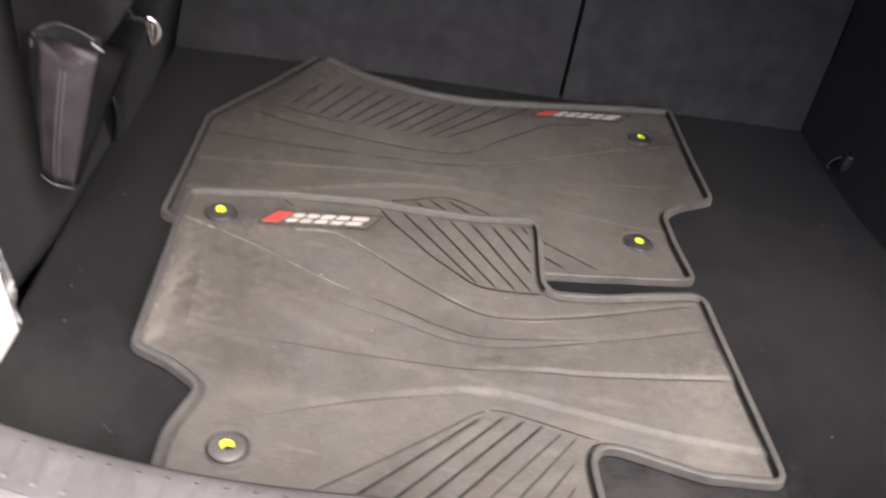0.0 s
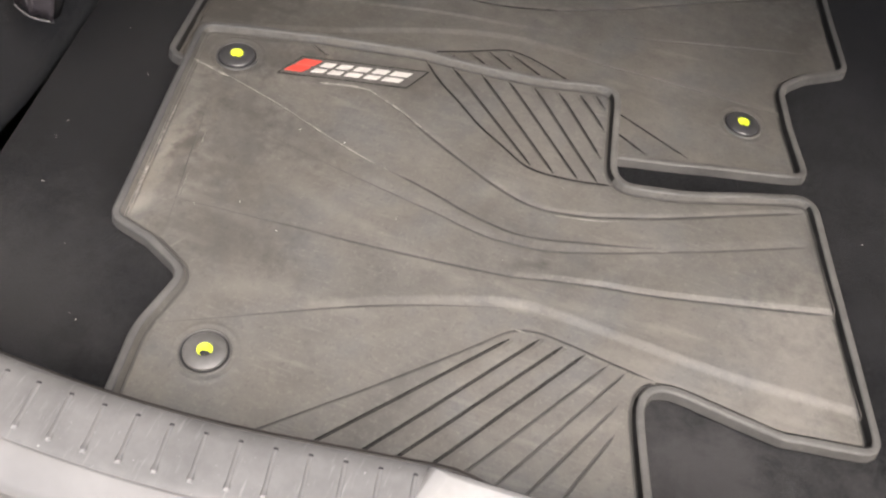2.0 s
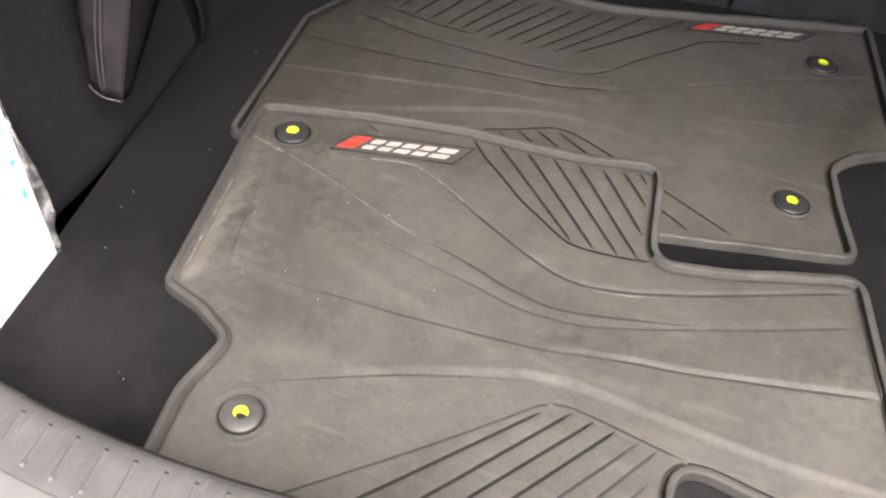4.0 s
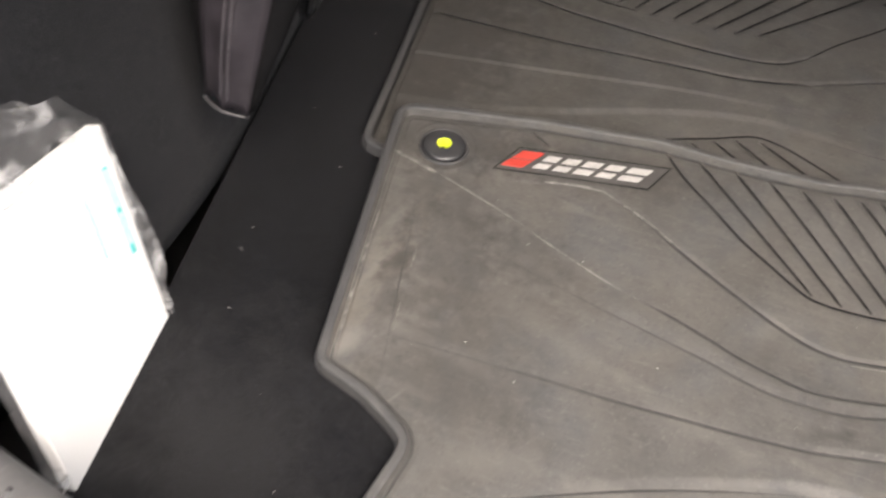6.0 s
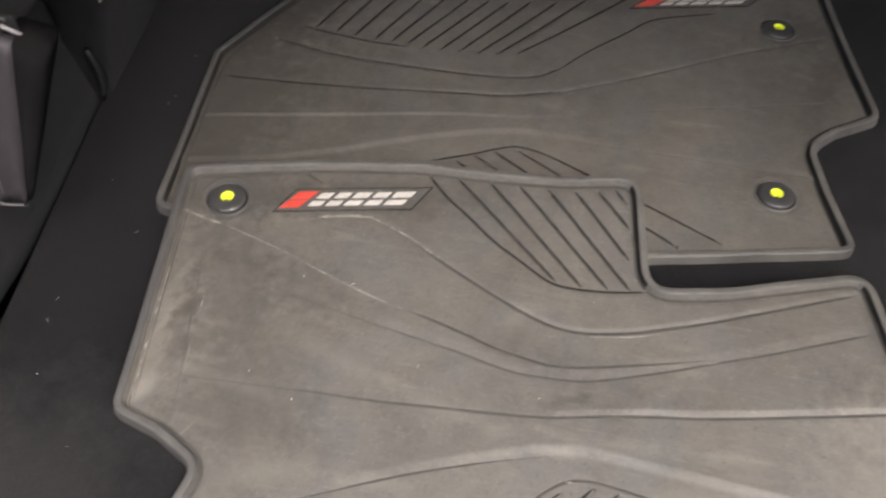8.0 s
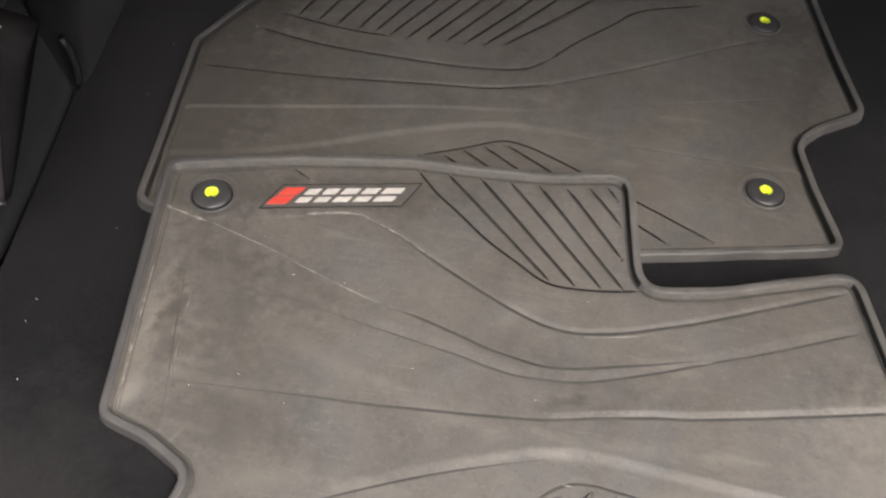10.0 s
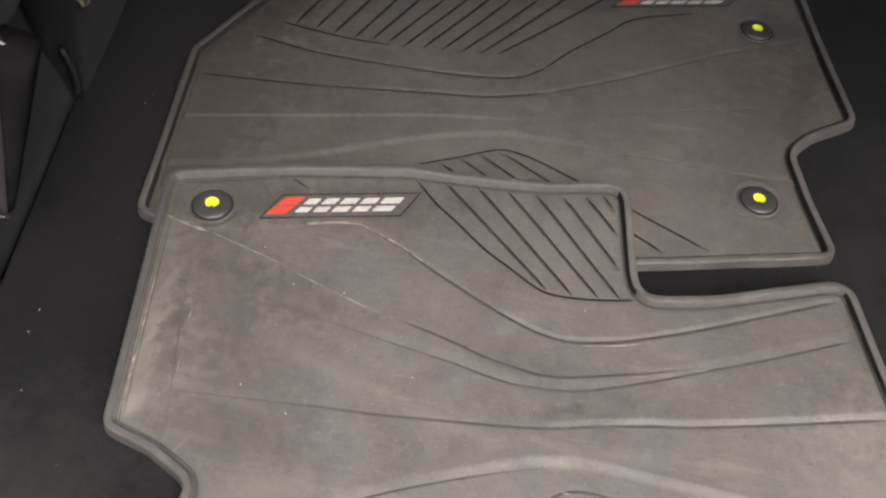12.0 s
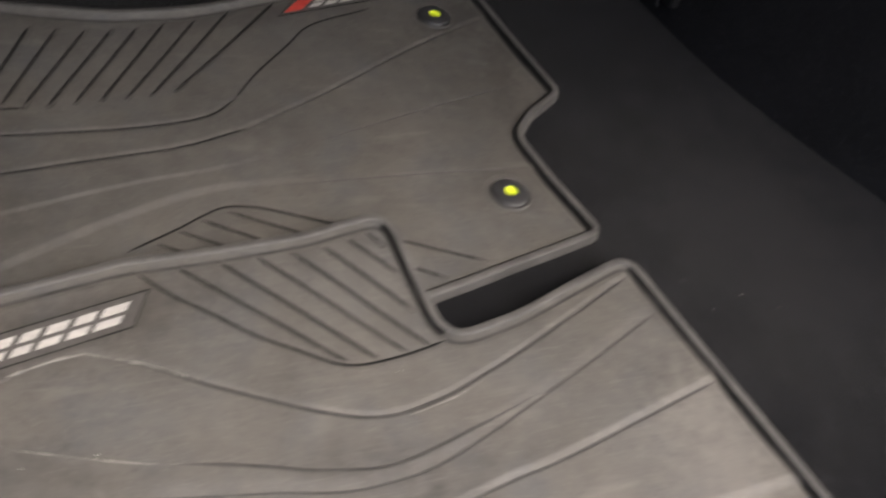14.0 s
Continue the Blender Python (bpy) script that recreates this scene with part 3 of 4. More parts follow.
for v, grow in ((-0.035, 0.7), (-0.028, 0.93), (-0.012, 1.0), (0.10, 1.0), (0.30, 1.0), (0.52, 1.0)):
    c, out_u = 0.285, -0.205 + 0.092 * grow
    ring = [W(-0.215, v, c + (z - c) * (0.6 + 0.4 * grow)) for z in (0.235,)]
    for a in np.linspace(-90, 60, 9):
        ring.append(W(out_u - 0.04 + 0.04 * math.cos(radians(a)), v, c + 0.042 * math.sin(radians(a)) * (0.6 + 0.4 * grow)))
    ring += [W(-0.215, v, 0.36)]
    rings.append(ring)
loft(bm, rings, True, True)
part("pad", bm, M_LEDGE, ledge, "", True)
bm = bmesh.new()
rings = []
for z, reach in ((-0.02, 0.0), (0.02, 0.002), (0.08, 0.012), (0.15, 0.032), (0.22, 0.062), (0.25, 0.072)):
    rings.append([W(-0.21, 0.165, z), W(-0.184 + reach * 0.3, 0.160, z), W(-0.179 + reach, 0.185, z), W(-0.174 + reach, 0.30, z), W(-0.170 + reach, 0.50, z), W(-0.21, 0.50, z)])
loft(bm, rings, True, True)
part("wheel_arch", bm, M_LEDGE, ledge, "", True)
bm = bmesh.new()
rows = []
for z in np.linspace(0.012, 0.082, 9):
    bow = 0.006 * math.sin((z - 0.012) / 0.070 * math.pi)
    rows.append([W(-0.182 + bow, 0.148, z), W(-0.176 + bow, 0.150, z), W(-0.176 + bow, 0.156, z), W(-0.182 + bow, 0.158, z)])
loft(bm, rows)
part("edge_strip", bm, M_DARK, ledge, "glossy black plastic edge strip", True)

# seat backs, split, leaning on the boot's front
def seat_back(u0, u1, label):
    ob = thing("rear_seat_back", W((u0 + u1) / 2, 0.52, 0.0), label, "seat", "folding rear seat backs")
    bm = bmesh.new()
    rows = []
    for z, v in ((-0.03, 0.478), (0.0, 0.480), (0.15, 0.495), (0.35, 0.517), (0.56, 0.540), (0.60, 0.552), (0.615, 0.575)):
        ring = []
        for k in range(12):
            u = u0 + (u1 - u0) * k / 11
            ring.append(W(u, v + 0.0025 * math.sin(9 * u + 6 * z), z))
        ring += [W(u1, 0.66, z), W(u0, 0.66, z)]
        rows.append(ring)
    loft(bm, rows)
    part("panel", bm, M_SEAT, ob, "", False)


seat_back(-0.185, 0.521, "black felt back of the wider folding rear seat")
seat_back(0.529, 0.992, "black felt back of the narrower folding rear seat")
bm = bmesh.new()
box_uv(bm, -0.30, 1.12, 0.68, 0.72, -0.16, 0.95)
structure("bulkhead", bm, M_DARK, "dark closing wall behind the rear seats", "wall")
# unseen roof, its rear edge set to dim the light further in
bm = bmesh.new()
box_uv(bm, -0.50, 1.32, -0.23, 0.72, 0.86, 0.90)
structure("ceiling", bm, M_DARK, "unseen dark roof over the boot, added to shade its depth", "ceiling")


# ---- rubber floor mats ----
def distances(px, py, line):
    """The signed distance of many points from a line: positive on its left."""
    best = np.full(px.shape, 9.0)
    sign = np.ones(px.shape)
    for (ax, ay), (bx, by) in zip(line[:-1], line[1:]):
        dx, dy = bx - ax, by - ay
        t = np.clip(((px - ax) * dx + (py - ay) * dy) / (dx * dx + dy * dy + 1e-12), 0, 1)
        ex, ey = px - ax - t * dx, py - ay - t * dy
        d = np.hypot(ex, ey)
        near = d < best
        best = np.where(near, d, best)
        sign = np.where(near, np.where(dx * ey - dy * ex >= 0, 1.0, -1.0), sign)
    return best * sign


def inside(px, py, ring):
    hit = np.zeros(px.shape, bool)
    for (ax, ay), (bx, by) in zip(ring, np.roll(ring, -1, 0)):
        cross = (ay > py) != (by > py)
        with np.errstate(divide="ignore", invalid="ignore"):
            hit ^= cross & (px < (bx - ax) * (py - ay) / (by - ay + 1e-15) + ax)
    return hit


def relief(x, y, steps, ridges, dishes):
    """The height of the moulded sheet without its grooves. Steps: points, height, ramp, run, and where along x they fade in."""
    h = 0.0006 * np.sin(x * 17 + 2 * np.sin(y * 9)) * np.sin(y * 21)
    for pts, height, ramp_run, run, x0, x1 in steps:
        d = distances(x, y, curve_through(pts, 5))
        s = np.clip(d / ramp_run, 0, 1)
        f = np.clip((x - x0) / (x1 - x0), 0.12, 1)
        h = h + f * height * s * s * (3 - 2 * s) * np.exp(-np.clip(d - ramp_run, 0, None) / run)
    for pts, wide, high in ridges:
        h = h + high * np.exp(-((distances(x, y, curve_through(pts, 5)) / wide) ** 2))
    for px, py, r in dishes:
        h = h + 0.0006 * np.exp(-(((np.hypot(x - px, y - py) - r) / 0.0022) ** 2))
    return h


def dips(gx, gy, lo, cell, lines):
    """How far the sheet is sunk under the grooves."""
    out = np.zeros_like(gx)
    for line, wide, deep in lines:
        best = np.full(gx.shape, 1.0)
        for (ax, ay), (bx, by) in zip(line[:-1], line[1:]):
            i0, i1 = int((min(ay, by) - lo[1] - 0.005) / cell), int((max(ay, by) - lo[1] + 0.005) / cell) + 2
            k0, k1 = int((min(ax, bx) - lo[0] - 0.005) / cell), int((max(ax, bx) - lo[0] + 0.005) / cell) + 2
            w = (slice(max(i0, 0), max(i1, 0)), slice(max(k0, 0), max(k1, 0)))
            dx, dy = bx - ax, by - ay
            t = np.clip(((gx[w] - ax) * dx + (gy[w] - ay) * dy) / (dx * dx + dy * dy + 1e-12), 0, 1)
            best[w] = np.minimum(best[w], np.hypot(gx[w] - ax - t * dx, gy[w] - ay - t * dy))
        out = np.maximum(out, min(0.0034, deep * 2 + 0.0003) * np.exp(-((best / (wide + 0.0007)) ** 2)))
    return out


def evened(line, step=0.003):
    """The line again, in even short steps."""
    length = np.r_[0, np.cumsum(np.linalg.norm(np.diff(line, axis=0), axis=1))]
    at = np.linspace(0, length[-1], max(4, int(length[-1] / step)))
    return np.stack([np.interp(at, length, line[:, 0]), np.interp(at, length, line[:, 1])], 1)


def shortened(line, wide, deep, fade):
    """The line without the ends at which it runs out."""
    if fade is None or fade == "loop":
        return line, wide, deep
    run = np.r_[0, np.cumsum(np.linalg.norm(np.diff(line, axis=0), axis=1))]
    return line[(run > 0.3 * fade[0]) & (run[-1] - run > 0.3 * fade[1])], wide, deep


def mat_sheet(ob, mat, ring, lift, grooves, steps, ridges, dishes, cell=0.0012):
    """The moulded sheet, and in it the channels of its grooves: points, half breadth, depth. A channel also runs along the foot of the rim."""
    area = np.sum(ring[:, 0] * np.roll(ring[:, 1], -1) - ring[:, 1] * np.roll(ring[:, 0], -1))
    along = np.roll(ring, -1, 0) - np.roll(ring, 1, 0)
    along /= np.linalg.norm(along, axis=1)[:, None]
    inward = np.stack([-along[:, 1], along[:, 0]], 1) * np.sign(area)
    foot = ring + inward * 0.0063
    lines = [(evened(curve_through(g[0])), g[1], g[2], g[3] if len(g) > 3 else None) for g in grooves]
    lines.append((np.vstack([foot, foot[:1]]), 0.0012, 0.0016, "loop"))
    lo, hi = ring.min(0), ring.max(0)
    nx, ny = int((hi[0] - lo[0]) / cell) + 2, int((hi[1] - lo[1]) / cell) + 2
    gx, gy = np.meshgrid(lo[0] + cell * np.arange(nx), lo[1] + cell * np.arange(ny))
    keep = inside(gx, gy, ring)
    z = lift(gx, gy) + relief(gx, gy, steps, ridges, dishes) - dips(gx, gy, lo, cell, [shortened(*line) for line in lines])
    number = np.full(keep.shape, -1)
    cellkeep = keep[:-1, :-1] & keep[1:, :-1] & keep[:-1, 1:] & keep[1:, 1:]
    used = np.zeros(keep.shape, bool)
    used[:-1, :-1] |= cellkeep
    used[1:, :-1] |= cellkeep
    used[:-1, 1:] |= cellkeep
    used[1:, 1:] |= cellkeep
    number[used] = np.arange(used.sum())
    base = np.array(ob["base"])
    verts = np.stack([gx[used], gy[used], z[used]], 1) - base
    faces = np.stack([number[:-1, :-1][cellkeep], number[:-1, 1:][cellkeep], number[1:, 1:][cellkeep], number[1:, :-1][cellkeep]], 1)
    me = bpy.data.meshes.new("sheet")
    me.from_pydata(verts.tolist(), [], faces.tolist())
    me.materials.append(mat)
    me.polygons.foreach_set("use_smooth", np.ones(len(faces), bool))
    sheet = new("sheet", me)
    sheet.parent = ob

    # shade is painted into the channels: near black in the hatching, half so in the long shallow lines
    for line, wide, deep, fade in lines:
        loop = fade == "loop"
        d = np.gradient(line, axis=0)
        d /= np.linalg.norm(d, axis=1)[:, None] + 1e-12
        side = np.stack([-d[:, 1], d[:, 0]], 1)
        run = np.r_[0, np.cumsum(np.linalg.norm(np.diff(line, axis=0), axis=1))]
        first, last = (0.012, 0.012) if fade is None or loop else fade
        t = np.clip((line[:, 0] - lo[0] - 0.03) / 0.12, 0.0, 1) if loop else np.clip(np.minimum(run / first, (run[-1] - run) / last), 0.0, 1)
        least = 0.35 if fade is None or loop else 0.1
        verts, faces, slots = [], [], []
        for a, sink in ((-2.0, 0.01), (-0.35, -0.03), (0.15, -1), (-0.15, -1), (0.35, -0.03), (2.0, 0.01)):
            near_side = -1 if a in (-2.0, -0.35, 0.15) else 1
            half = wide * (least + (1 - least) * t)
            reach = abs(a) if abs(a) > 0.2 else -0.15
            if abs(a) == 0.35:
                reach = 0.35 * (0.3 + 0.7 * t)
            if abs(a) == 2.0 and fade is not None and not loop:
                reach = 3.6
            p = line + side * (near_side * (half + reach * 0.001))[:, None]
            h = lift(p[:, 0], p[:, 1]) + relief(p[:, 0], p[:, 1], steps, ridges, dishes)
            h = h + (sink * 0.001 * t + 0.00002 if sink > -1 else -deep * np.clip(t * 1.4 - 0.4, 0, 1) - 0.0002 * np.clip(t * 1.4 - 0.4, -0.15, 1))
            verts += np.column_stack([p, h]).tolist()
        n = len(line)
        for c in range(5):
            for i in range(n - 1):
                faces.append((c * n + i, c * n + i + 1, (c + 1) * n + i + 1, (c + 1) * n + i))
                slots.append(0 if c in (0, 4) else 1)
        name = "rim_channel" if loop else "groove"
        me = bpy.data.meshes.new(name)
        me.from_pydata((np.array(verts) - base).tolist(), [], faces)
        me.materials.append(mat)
        me.materials.append(M_GROOVE_SHADE if fade is None else M_SOFT)
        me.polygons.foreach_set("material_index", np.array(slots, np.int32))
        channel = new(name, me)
        channel.parent = ob
    return sheet


def edge_line(ob, points, lift, wide, steps, ridges):
    """A low pale ridge along a moulded edge of the sheet, tapering at both ends."""
    line = evened(curve_through(points))
    d = np.gradient(line, axis=0)
    d /= np.linalg.norm(d, axis=1)[:, None] + 1e-12
    side = np.stack([-d[:, 1], d[:, 0]], 1)
    t = np.linspace(0, 1, len(line))
    taper = np.clip(np.minimum(t, 1 - t) * 8, 0.15, 1)
    taper = taper * (0.75 + 0.35 * np.sin(np.arange(len(line)) * 0.9) * np.sin(np.arange(len(line)) * 0.37))
    bm = bmesh.new()
    rows = []
    for a, up in ((-1.0, -0.0004), (-0.5, 0.0004), (0.0, 0.0006), (0.5, 0.0004), (1.0, -0.0004)):
        p = line + side * (a * wide * taper)[:, None]
        h = lift(p[:, 0], p[:, 1]) + relief(p[:, 0], p[:, 1], steps, ridges, ()) + up + 0.0001
        rows.append([tuple(v) for v in np.column_stack([p, h])])
    loft(bm, rows, False, False)
    return part("worn_edge", bm, M_WORN, ob, "pale worn edge in the rubber", True)


RIM = ((-0.0074, -0.0035), (-0.0057, 0.0054), (-0.0051, 0.0067), (-0.0042, 0.0074), (-0.0028, 0.0077), (0.0004, 0.0077), (0.0016, 0.0073), (0.0024, 0.0064), (0.0042, 0.0012), (0.0047, -0.0008), (0.0047, -0.0035))


def mat_rim(ob, mat, ring, lift, floor_at):
    """The raised lip that runs round the mat."""
    area = np.sum(ring[:, 0] * np.roll(ring[:, 1], -1) - ring[:, 1] * np.roll(ring[:, 0], -1))
    if area < 0:
        ring = ring[::-1]
    along = np.roll(ring, -1, 0) - np.roll(ring, 1, 0)
    along /= np.linalg.norm(along, axis=1)[:, None]
    inward = np.stack([-along[:, 1], along[:, 0]], 1)
    bm = bmesh.new()
    rows = []
    for (x, y), (ax, ay) in zip(ring, inward):
        wob = 0.0005 * math.sin(x * 55 + y * 38)
        rows.append([bm.verts.new((x + ax * a, y + ay * a, max(float(lift(x, y)) + z + wob, floor_at))) for a, z in RIM])
    k = len(RIM)
    for r, q in zip(rows, rows[1:] + rows[:1]):
        for i in range(k):
            j = (i + 1) % k
            bm.faces.new((r[i], r[j], q[j], q[i]))
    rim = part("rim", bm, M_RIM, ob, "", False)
    rim.data.materials.append(mat)
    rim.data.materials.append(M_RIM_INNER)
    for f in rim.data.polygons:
        # inner faces turned sideways take darker rubber, their shade put into the colour
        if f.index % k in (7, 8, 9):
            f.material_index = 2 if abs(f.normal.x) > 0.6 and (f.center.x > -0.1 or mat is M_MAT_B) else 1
    return rim


def eyelet(ob, x, y, z, gap=0.0018, dusty=False):
    """A domed plastic eyelet with a hole that shows yellow foam."""
    z = z + 0.0008
    bm = bmesh.new()
    lathe(bm, (x, y, z), ((0.0238, -0.001), (0.0234, 0.0008), (0.0226, 0.0011), (0.0219, 0.0006), (0.0214, -0.0002)))
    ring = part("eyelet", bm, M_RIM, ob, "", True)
    bm = bmesh.new()
    lathe(bm, (x, y, z), ((0.0217, 0.0004), (0.0211, 0.0002), (0.0193, 0.0001)))
    part("gap", bm, M_DARK, ring, "dark gap round the cap", True)
    # on the nearest eyelet the sky's sheen is painted as a greyer cap
    bm = bmesh.new()
    lathe(bm, (x, y, z), ((0.0197, -0.0005), (0.0197, 0.0014), (0.0193, 0.0023), (0.0185, 0.0028), (0.0150, 0.0036), (0.0110, 0.0043), (0.0078, 0.0046), (0.0070, 0.0043)))
    part("cap", bm, M_CAP_GREY if dusty else M_CAP, ring, "grey plastic cap, sky sheen in its colour" if dusty else "glossy black plastic cap", True)
    bm = bmesh.new()
    lathe(bm, (x, y, z), ((0.0070, 0.0043), (0.0068, 0.0032), (0.0064, 0.0027), (0.0001, 0.0025)))
    part("foam_plug", bm, M_YELLOW, ring, "bright yellow foam inside the hole", True)
    bm = bmesh.new()
    lathe(bm, (x + 0.42 * gap, y - 0.0075 + gap, z), ((gap + 0.0002, 0.0024), (gap, 0.0030), (0.0001, 0.0030)), 20)
    for v in bm.verts:
        v.co.y = y - 0.0055 + 0.4 * gap + (v.co.y - (y - 0.0075 + gap)) * 0.6
    part("plug_hole", bm, M_DARK, ring)


def emblem(ob, corner, along, up, lift):
    """A small name plate: a dark slanted plate with a red block and five pairs of silver bars."""
    o, a, b = np.array(corner), np.array(along), np.array(up)

    def slab(bm, x0, x1, y0, y1, low, high, slant=0.0):
        ring = []
        for x, y in ((x0, y0), (x1, y0), (x1, y1), (x0, y1)):
            ring.append(o + a * (x + slant * (y - 0.5)) + b * y)
        lows = [bm.verts.new((*p, lift(p[0], p[1]) + low)) for p in ring]
        tops = [bm.verts.new((*p, lift(p[0], p[1]) + high)) for p in ring]
        bm.faces.new(tops)
        bm.faces.new(lows[::-1])
        for i in range(4):
            j = (i + 1) % 4
            bm.faces.new((lows[i], lows[j], tops[j], tops[i]))

    bm = bmesh.new()
    slab(bm, -0.01, 1.01, -0.04, 1.04, -0.001, 0.0012, 0.10)
    softened(bm, 0.0006, 1)
    plate = part("emblem", bm, M_PLATE, ob, "slanted black emblem plate with red and silver shapes")
    for x0, x1, y0, y1 in ((-0.012, 1.012, -0.045, -0.012), (-0.012, 1.012, 1.012, 1.045), (-0.012, -0.004, -0.012, 1.012), (1.004, 1.012, -0.012, 1.012)):
        bm = bmesh.new()
        slab(bm, x0, x1, y0, y1, 0.0004, 0.0016, 0.10)
        part("frame", bm, M_RIM_INNER, plate, "thin dark frame")
    bm = bmesh.new()
    slab(bm, 0.025, 0.165, 0.14, 0.47, 0.001, 0.0024, 0.14)
    slab(bm, 0.025, 0.165, 0.54, 0.88, 0.001, 0.0024, 0.14)
    part("red_block", bm, M_RED, plate)
    edges = (0.215, 0.345, 0.48, 0.63, 0.775, 0.955)
    for x0, x1 in zip(edges, edges[1:]):
        bm = bmesh.new()
        for y0, y1 in ((0.20, 0.41), (0.56, 0.80)):
            slab(bm, x0, x1 - 0.040, y0, y1, 0.001, 0.0024, 0.12)
        part("silver_bar", bm, M_SILVER, plate)


def spread(starts, ends, wide=0.0014, deep=0.0024, past=0.0):
    """Straight grooves from each start to each end, run on past the end by a share."""
    out = []
    for p, q in zip(starts, ends):
        p, q = np.array(p), np.array(q)
        d = (q - p) / np.linalg.norm(q - p) * 0.0018
        out.append(([tuple(p + d), tuple(q - d + (q - p) * past)], wide, deep))
    return out


def lift_near(x, y):
    """The mat climbs onto the other one, and its corner beside the notch curls up."""
    x, y = np.asarray(x), np.asarray(y)
    return np.maximum(0.0045, 0.006 + 0.036 * (y + 0.3)) + 0.011 * np.exp(-(((x - 0.425) / 0.10) ** 2) - ((y - 0.11) / 0.065) ** 2)


def lift_far(x, y):
    return 0.0042 + 0.006 * np.clip((np.asarray(y) - 0.38) / 0.15, 0, 1) ** 1.5 + 0.0 * np.asarray(x)


near = thing("floor_mat", (0.35, -0.18, 0.0), "worn black rubber floor mat with dried mud, overlapping another mat", "floor mat", "rubber mats in the boot")
ring = rounded_ring(((-0.052, 0.0285, 0.016), (0.073, 0.063, 0.2), (0.190, 0.0885, 0.2), (0.290, 0.0935, 0.3), (0.350, 0.097, 0.2), (0.424, 0.110, 0.022), (0.446, -0.026, 0.030),
                     (0.520, -0.010, 0.3), (0.660, 0.042, 0.020), (0.700, -0.110, 0.3), (0.735, -0.242, 0.013), (0.649, -0.256, 0.03), (0.508, -0.240, 0.044),
                     (0.536, -0.345, 0.2), (0.548, -0.390, 0.02), (0.090, -0.453, 0.02), (0.074, -0.355, 0.08), (0.086, -0.288, 0.022), (0.038, -0.264, 0.05), (-0.0055, -0.253, 0.012)))
STEP_A = ((0.108, -0.003), (0.155, 0.009), (0.1725, 0.003), (0.205, -0.0095), (0.238, -0.0285), (0.2695, -0.0445), (0.300, -0.059), (0.329, -0.0715), (0.358, -0.081), (0.3855, -0.0835), (0.412, -0.079), (0.4385, -0.072), (0.4645, -0.062), (0.518, -0.0405), (0.655, 0.0225))
BAND_A = ((-0.034, -0.024), (0.007, -0.032), (0.070, -0.050), (0.134, -0.0705), (0.172, -0.083), (0.215, -0.093), (0.252, -0.101), (0.282, -0.109), (0.309, -0.117), (0.337, -0.122), (0.363, -0.125), (0.389, -0.122), (0.415, -0.1155), (0.441, -0.108), (0.467, -0.1005), (0.519, -0.083))
BAND_A2 = ((0.085, -0.097), (0.145, -0.108), (0.2015, -0.117), (0.257, -0.1255), (0.286, -0.130), (0.312, -0.1355), (0.339, -0.139), (0.365, -0.138), (0.390, -0.1355), (0.416, -0.129), (0.4675, -0.1095), (0.519, -0.087), (0.582, -0.060), (0.665, -0.022))
FOLD_A = ((0.034, -0.209), (0.0675, -0.206), (0.119, -0.202), (0.170, -0.198), (0.220, -0.195), (0.270, -0.1895), (0.321, -0.184), (0.373, -0.177), (0.418, -0.166), (0.468, -0.155), (0.521, -0.145), (0.692, -0.102))
FOLD_A2 = ((0.084, -0.344), (0.163, -0.304), (0.242, -0.265), (0.287, -0.2455), (0.332, -0.228), (0.378, -0.2125), (0.416, -0.208), (0.494, -0.2115), (0.604, -0.216), (0.712, -0.210))
HATCH_A = ((0.202, 0.083), (0.2275, 0.0565), (0.2545, 0.0355), (0.2885, 0.0075), (0.3175, -0.0105), (0.346, -0.028))
HATCH_A2 = ((0.362, -0.033), (0.383, -0.033), (0.414, -0.029), (0.449, -0.021))
HATCH_N = ((0.180, -0.438), (0.218, -0.402), (0.304, -0.321), (0.360, -0.266), (0.388, -0.238), (0.410, -0.229), (0.442, -0.230), (0.504, -0.238), (0.531, -0.240))
grooves = [(STEP_A[2:], 0.0013, 0.0018, (0.05, 0.02)), (BAND_A[5:], 0.0012, 0.0017, (0.03, 0.08)), (BAND_A2, 0.0010, 0.0009, (0.26, 0.02)), (HATCH_A + HATCH_A2, 0.0010, 0.0018),
           (HATCH_N, 0.0010, 0.0016, (0.03, 0.02)), (FOLD_A, 0.0011, 0.0011, (0.18, 0.02)), (FOLD_A2[:6], 0.0008, 0.0009, (0.16, 0.10)), (((0.074, 0.053), (0.094, 0.043)), 0.0007, 0.0014)]
grooves += spread(((0.233, 0.086), (0.268, 0.0875), (0.301, 0.0875), (0.332, 0.087), (0.361, 0.088), (0.3845, 0.092), (0.4025, 0.097)),
                  ((0.359, -0.030), (0.385, -0.031), (0.411, -0.028), (0.433, -0.025), (0.428, 0.012), (0.424, 0.050), (0.417, 0.080)))
grooves += spread(((0.392, -0.243), (0.419, -0.233), (0.442, -0.232), (0.463, -0.234)), ((0.262, -0.399), (0.303, -0.392), (0.333, -0.386), (0.360, -0.386)), 0.0013, 0.0024, 0.22)
grooves += [(*g, (0.012, 0.012)) for g in spread(((0.487, -0.236), (0.504, -0.238), (0.503, -0.273), (0.505, -0.303)), ((0.388, -0.384), (0.418, -0.382), (0.447, -0.377), (0.476, -0.370)), 0.0012, 0.0020, 0.22)]
grooves.append((((0.001, -0.070), (0.0125, -0.112), (0.0215, -0.155), (0.032, -0.200), (0.041, -0.243)), 0.0004, 0.0003, (0.10, 0.09)))
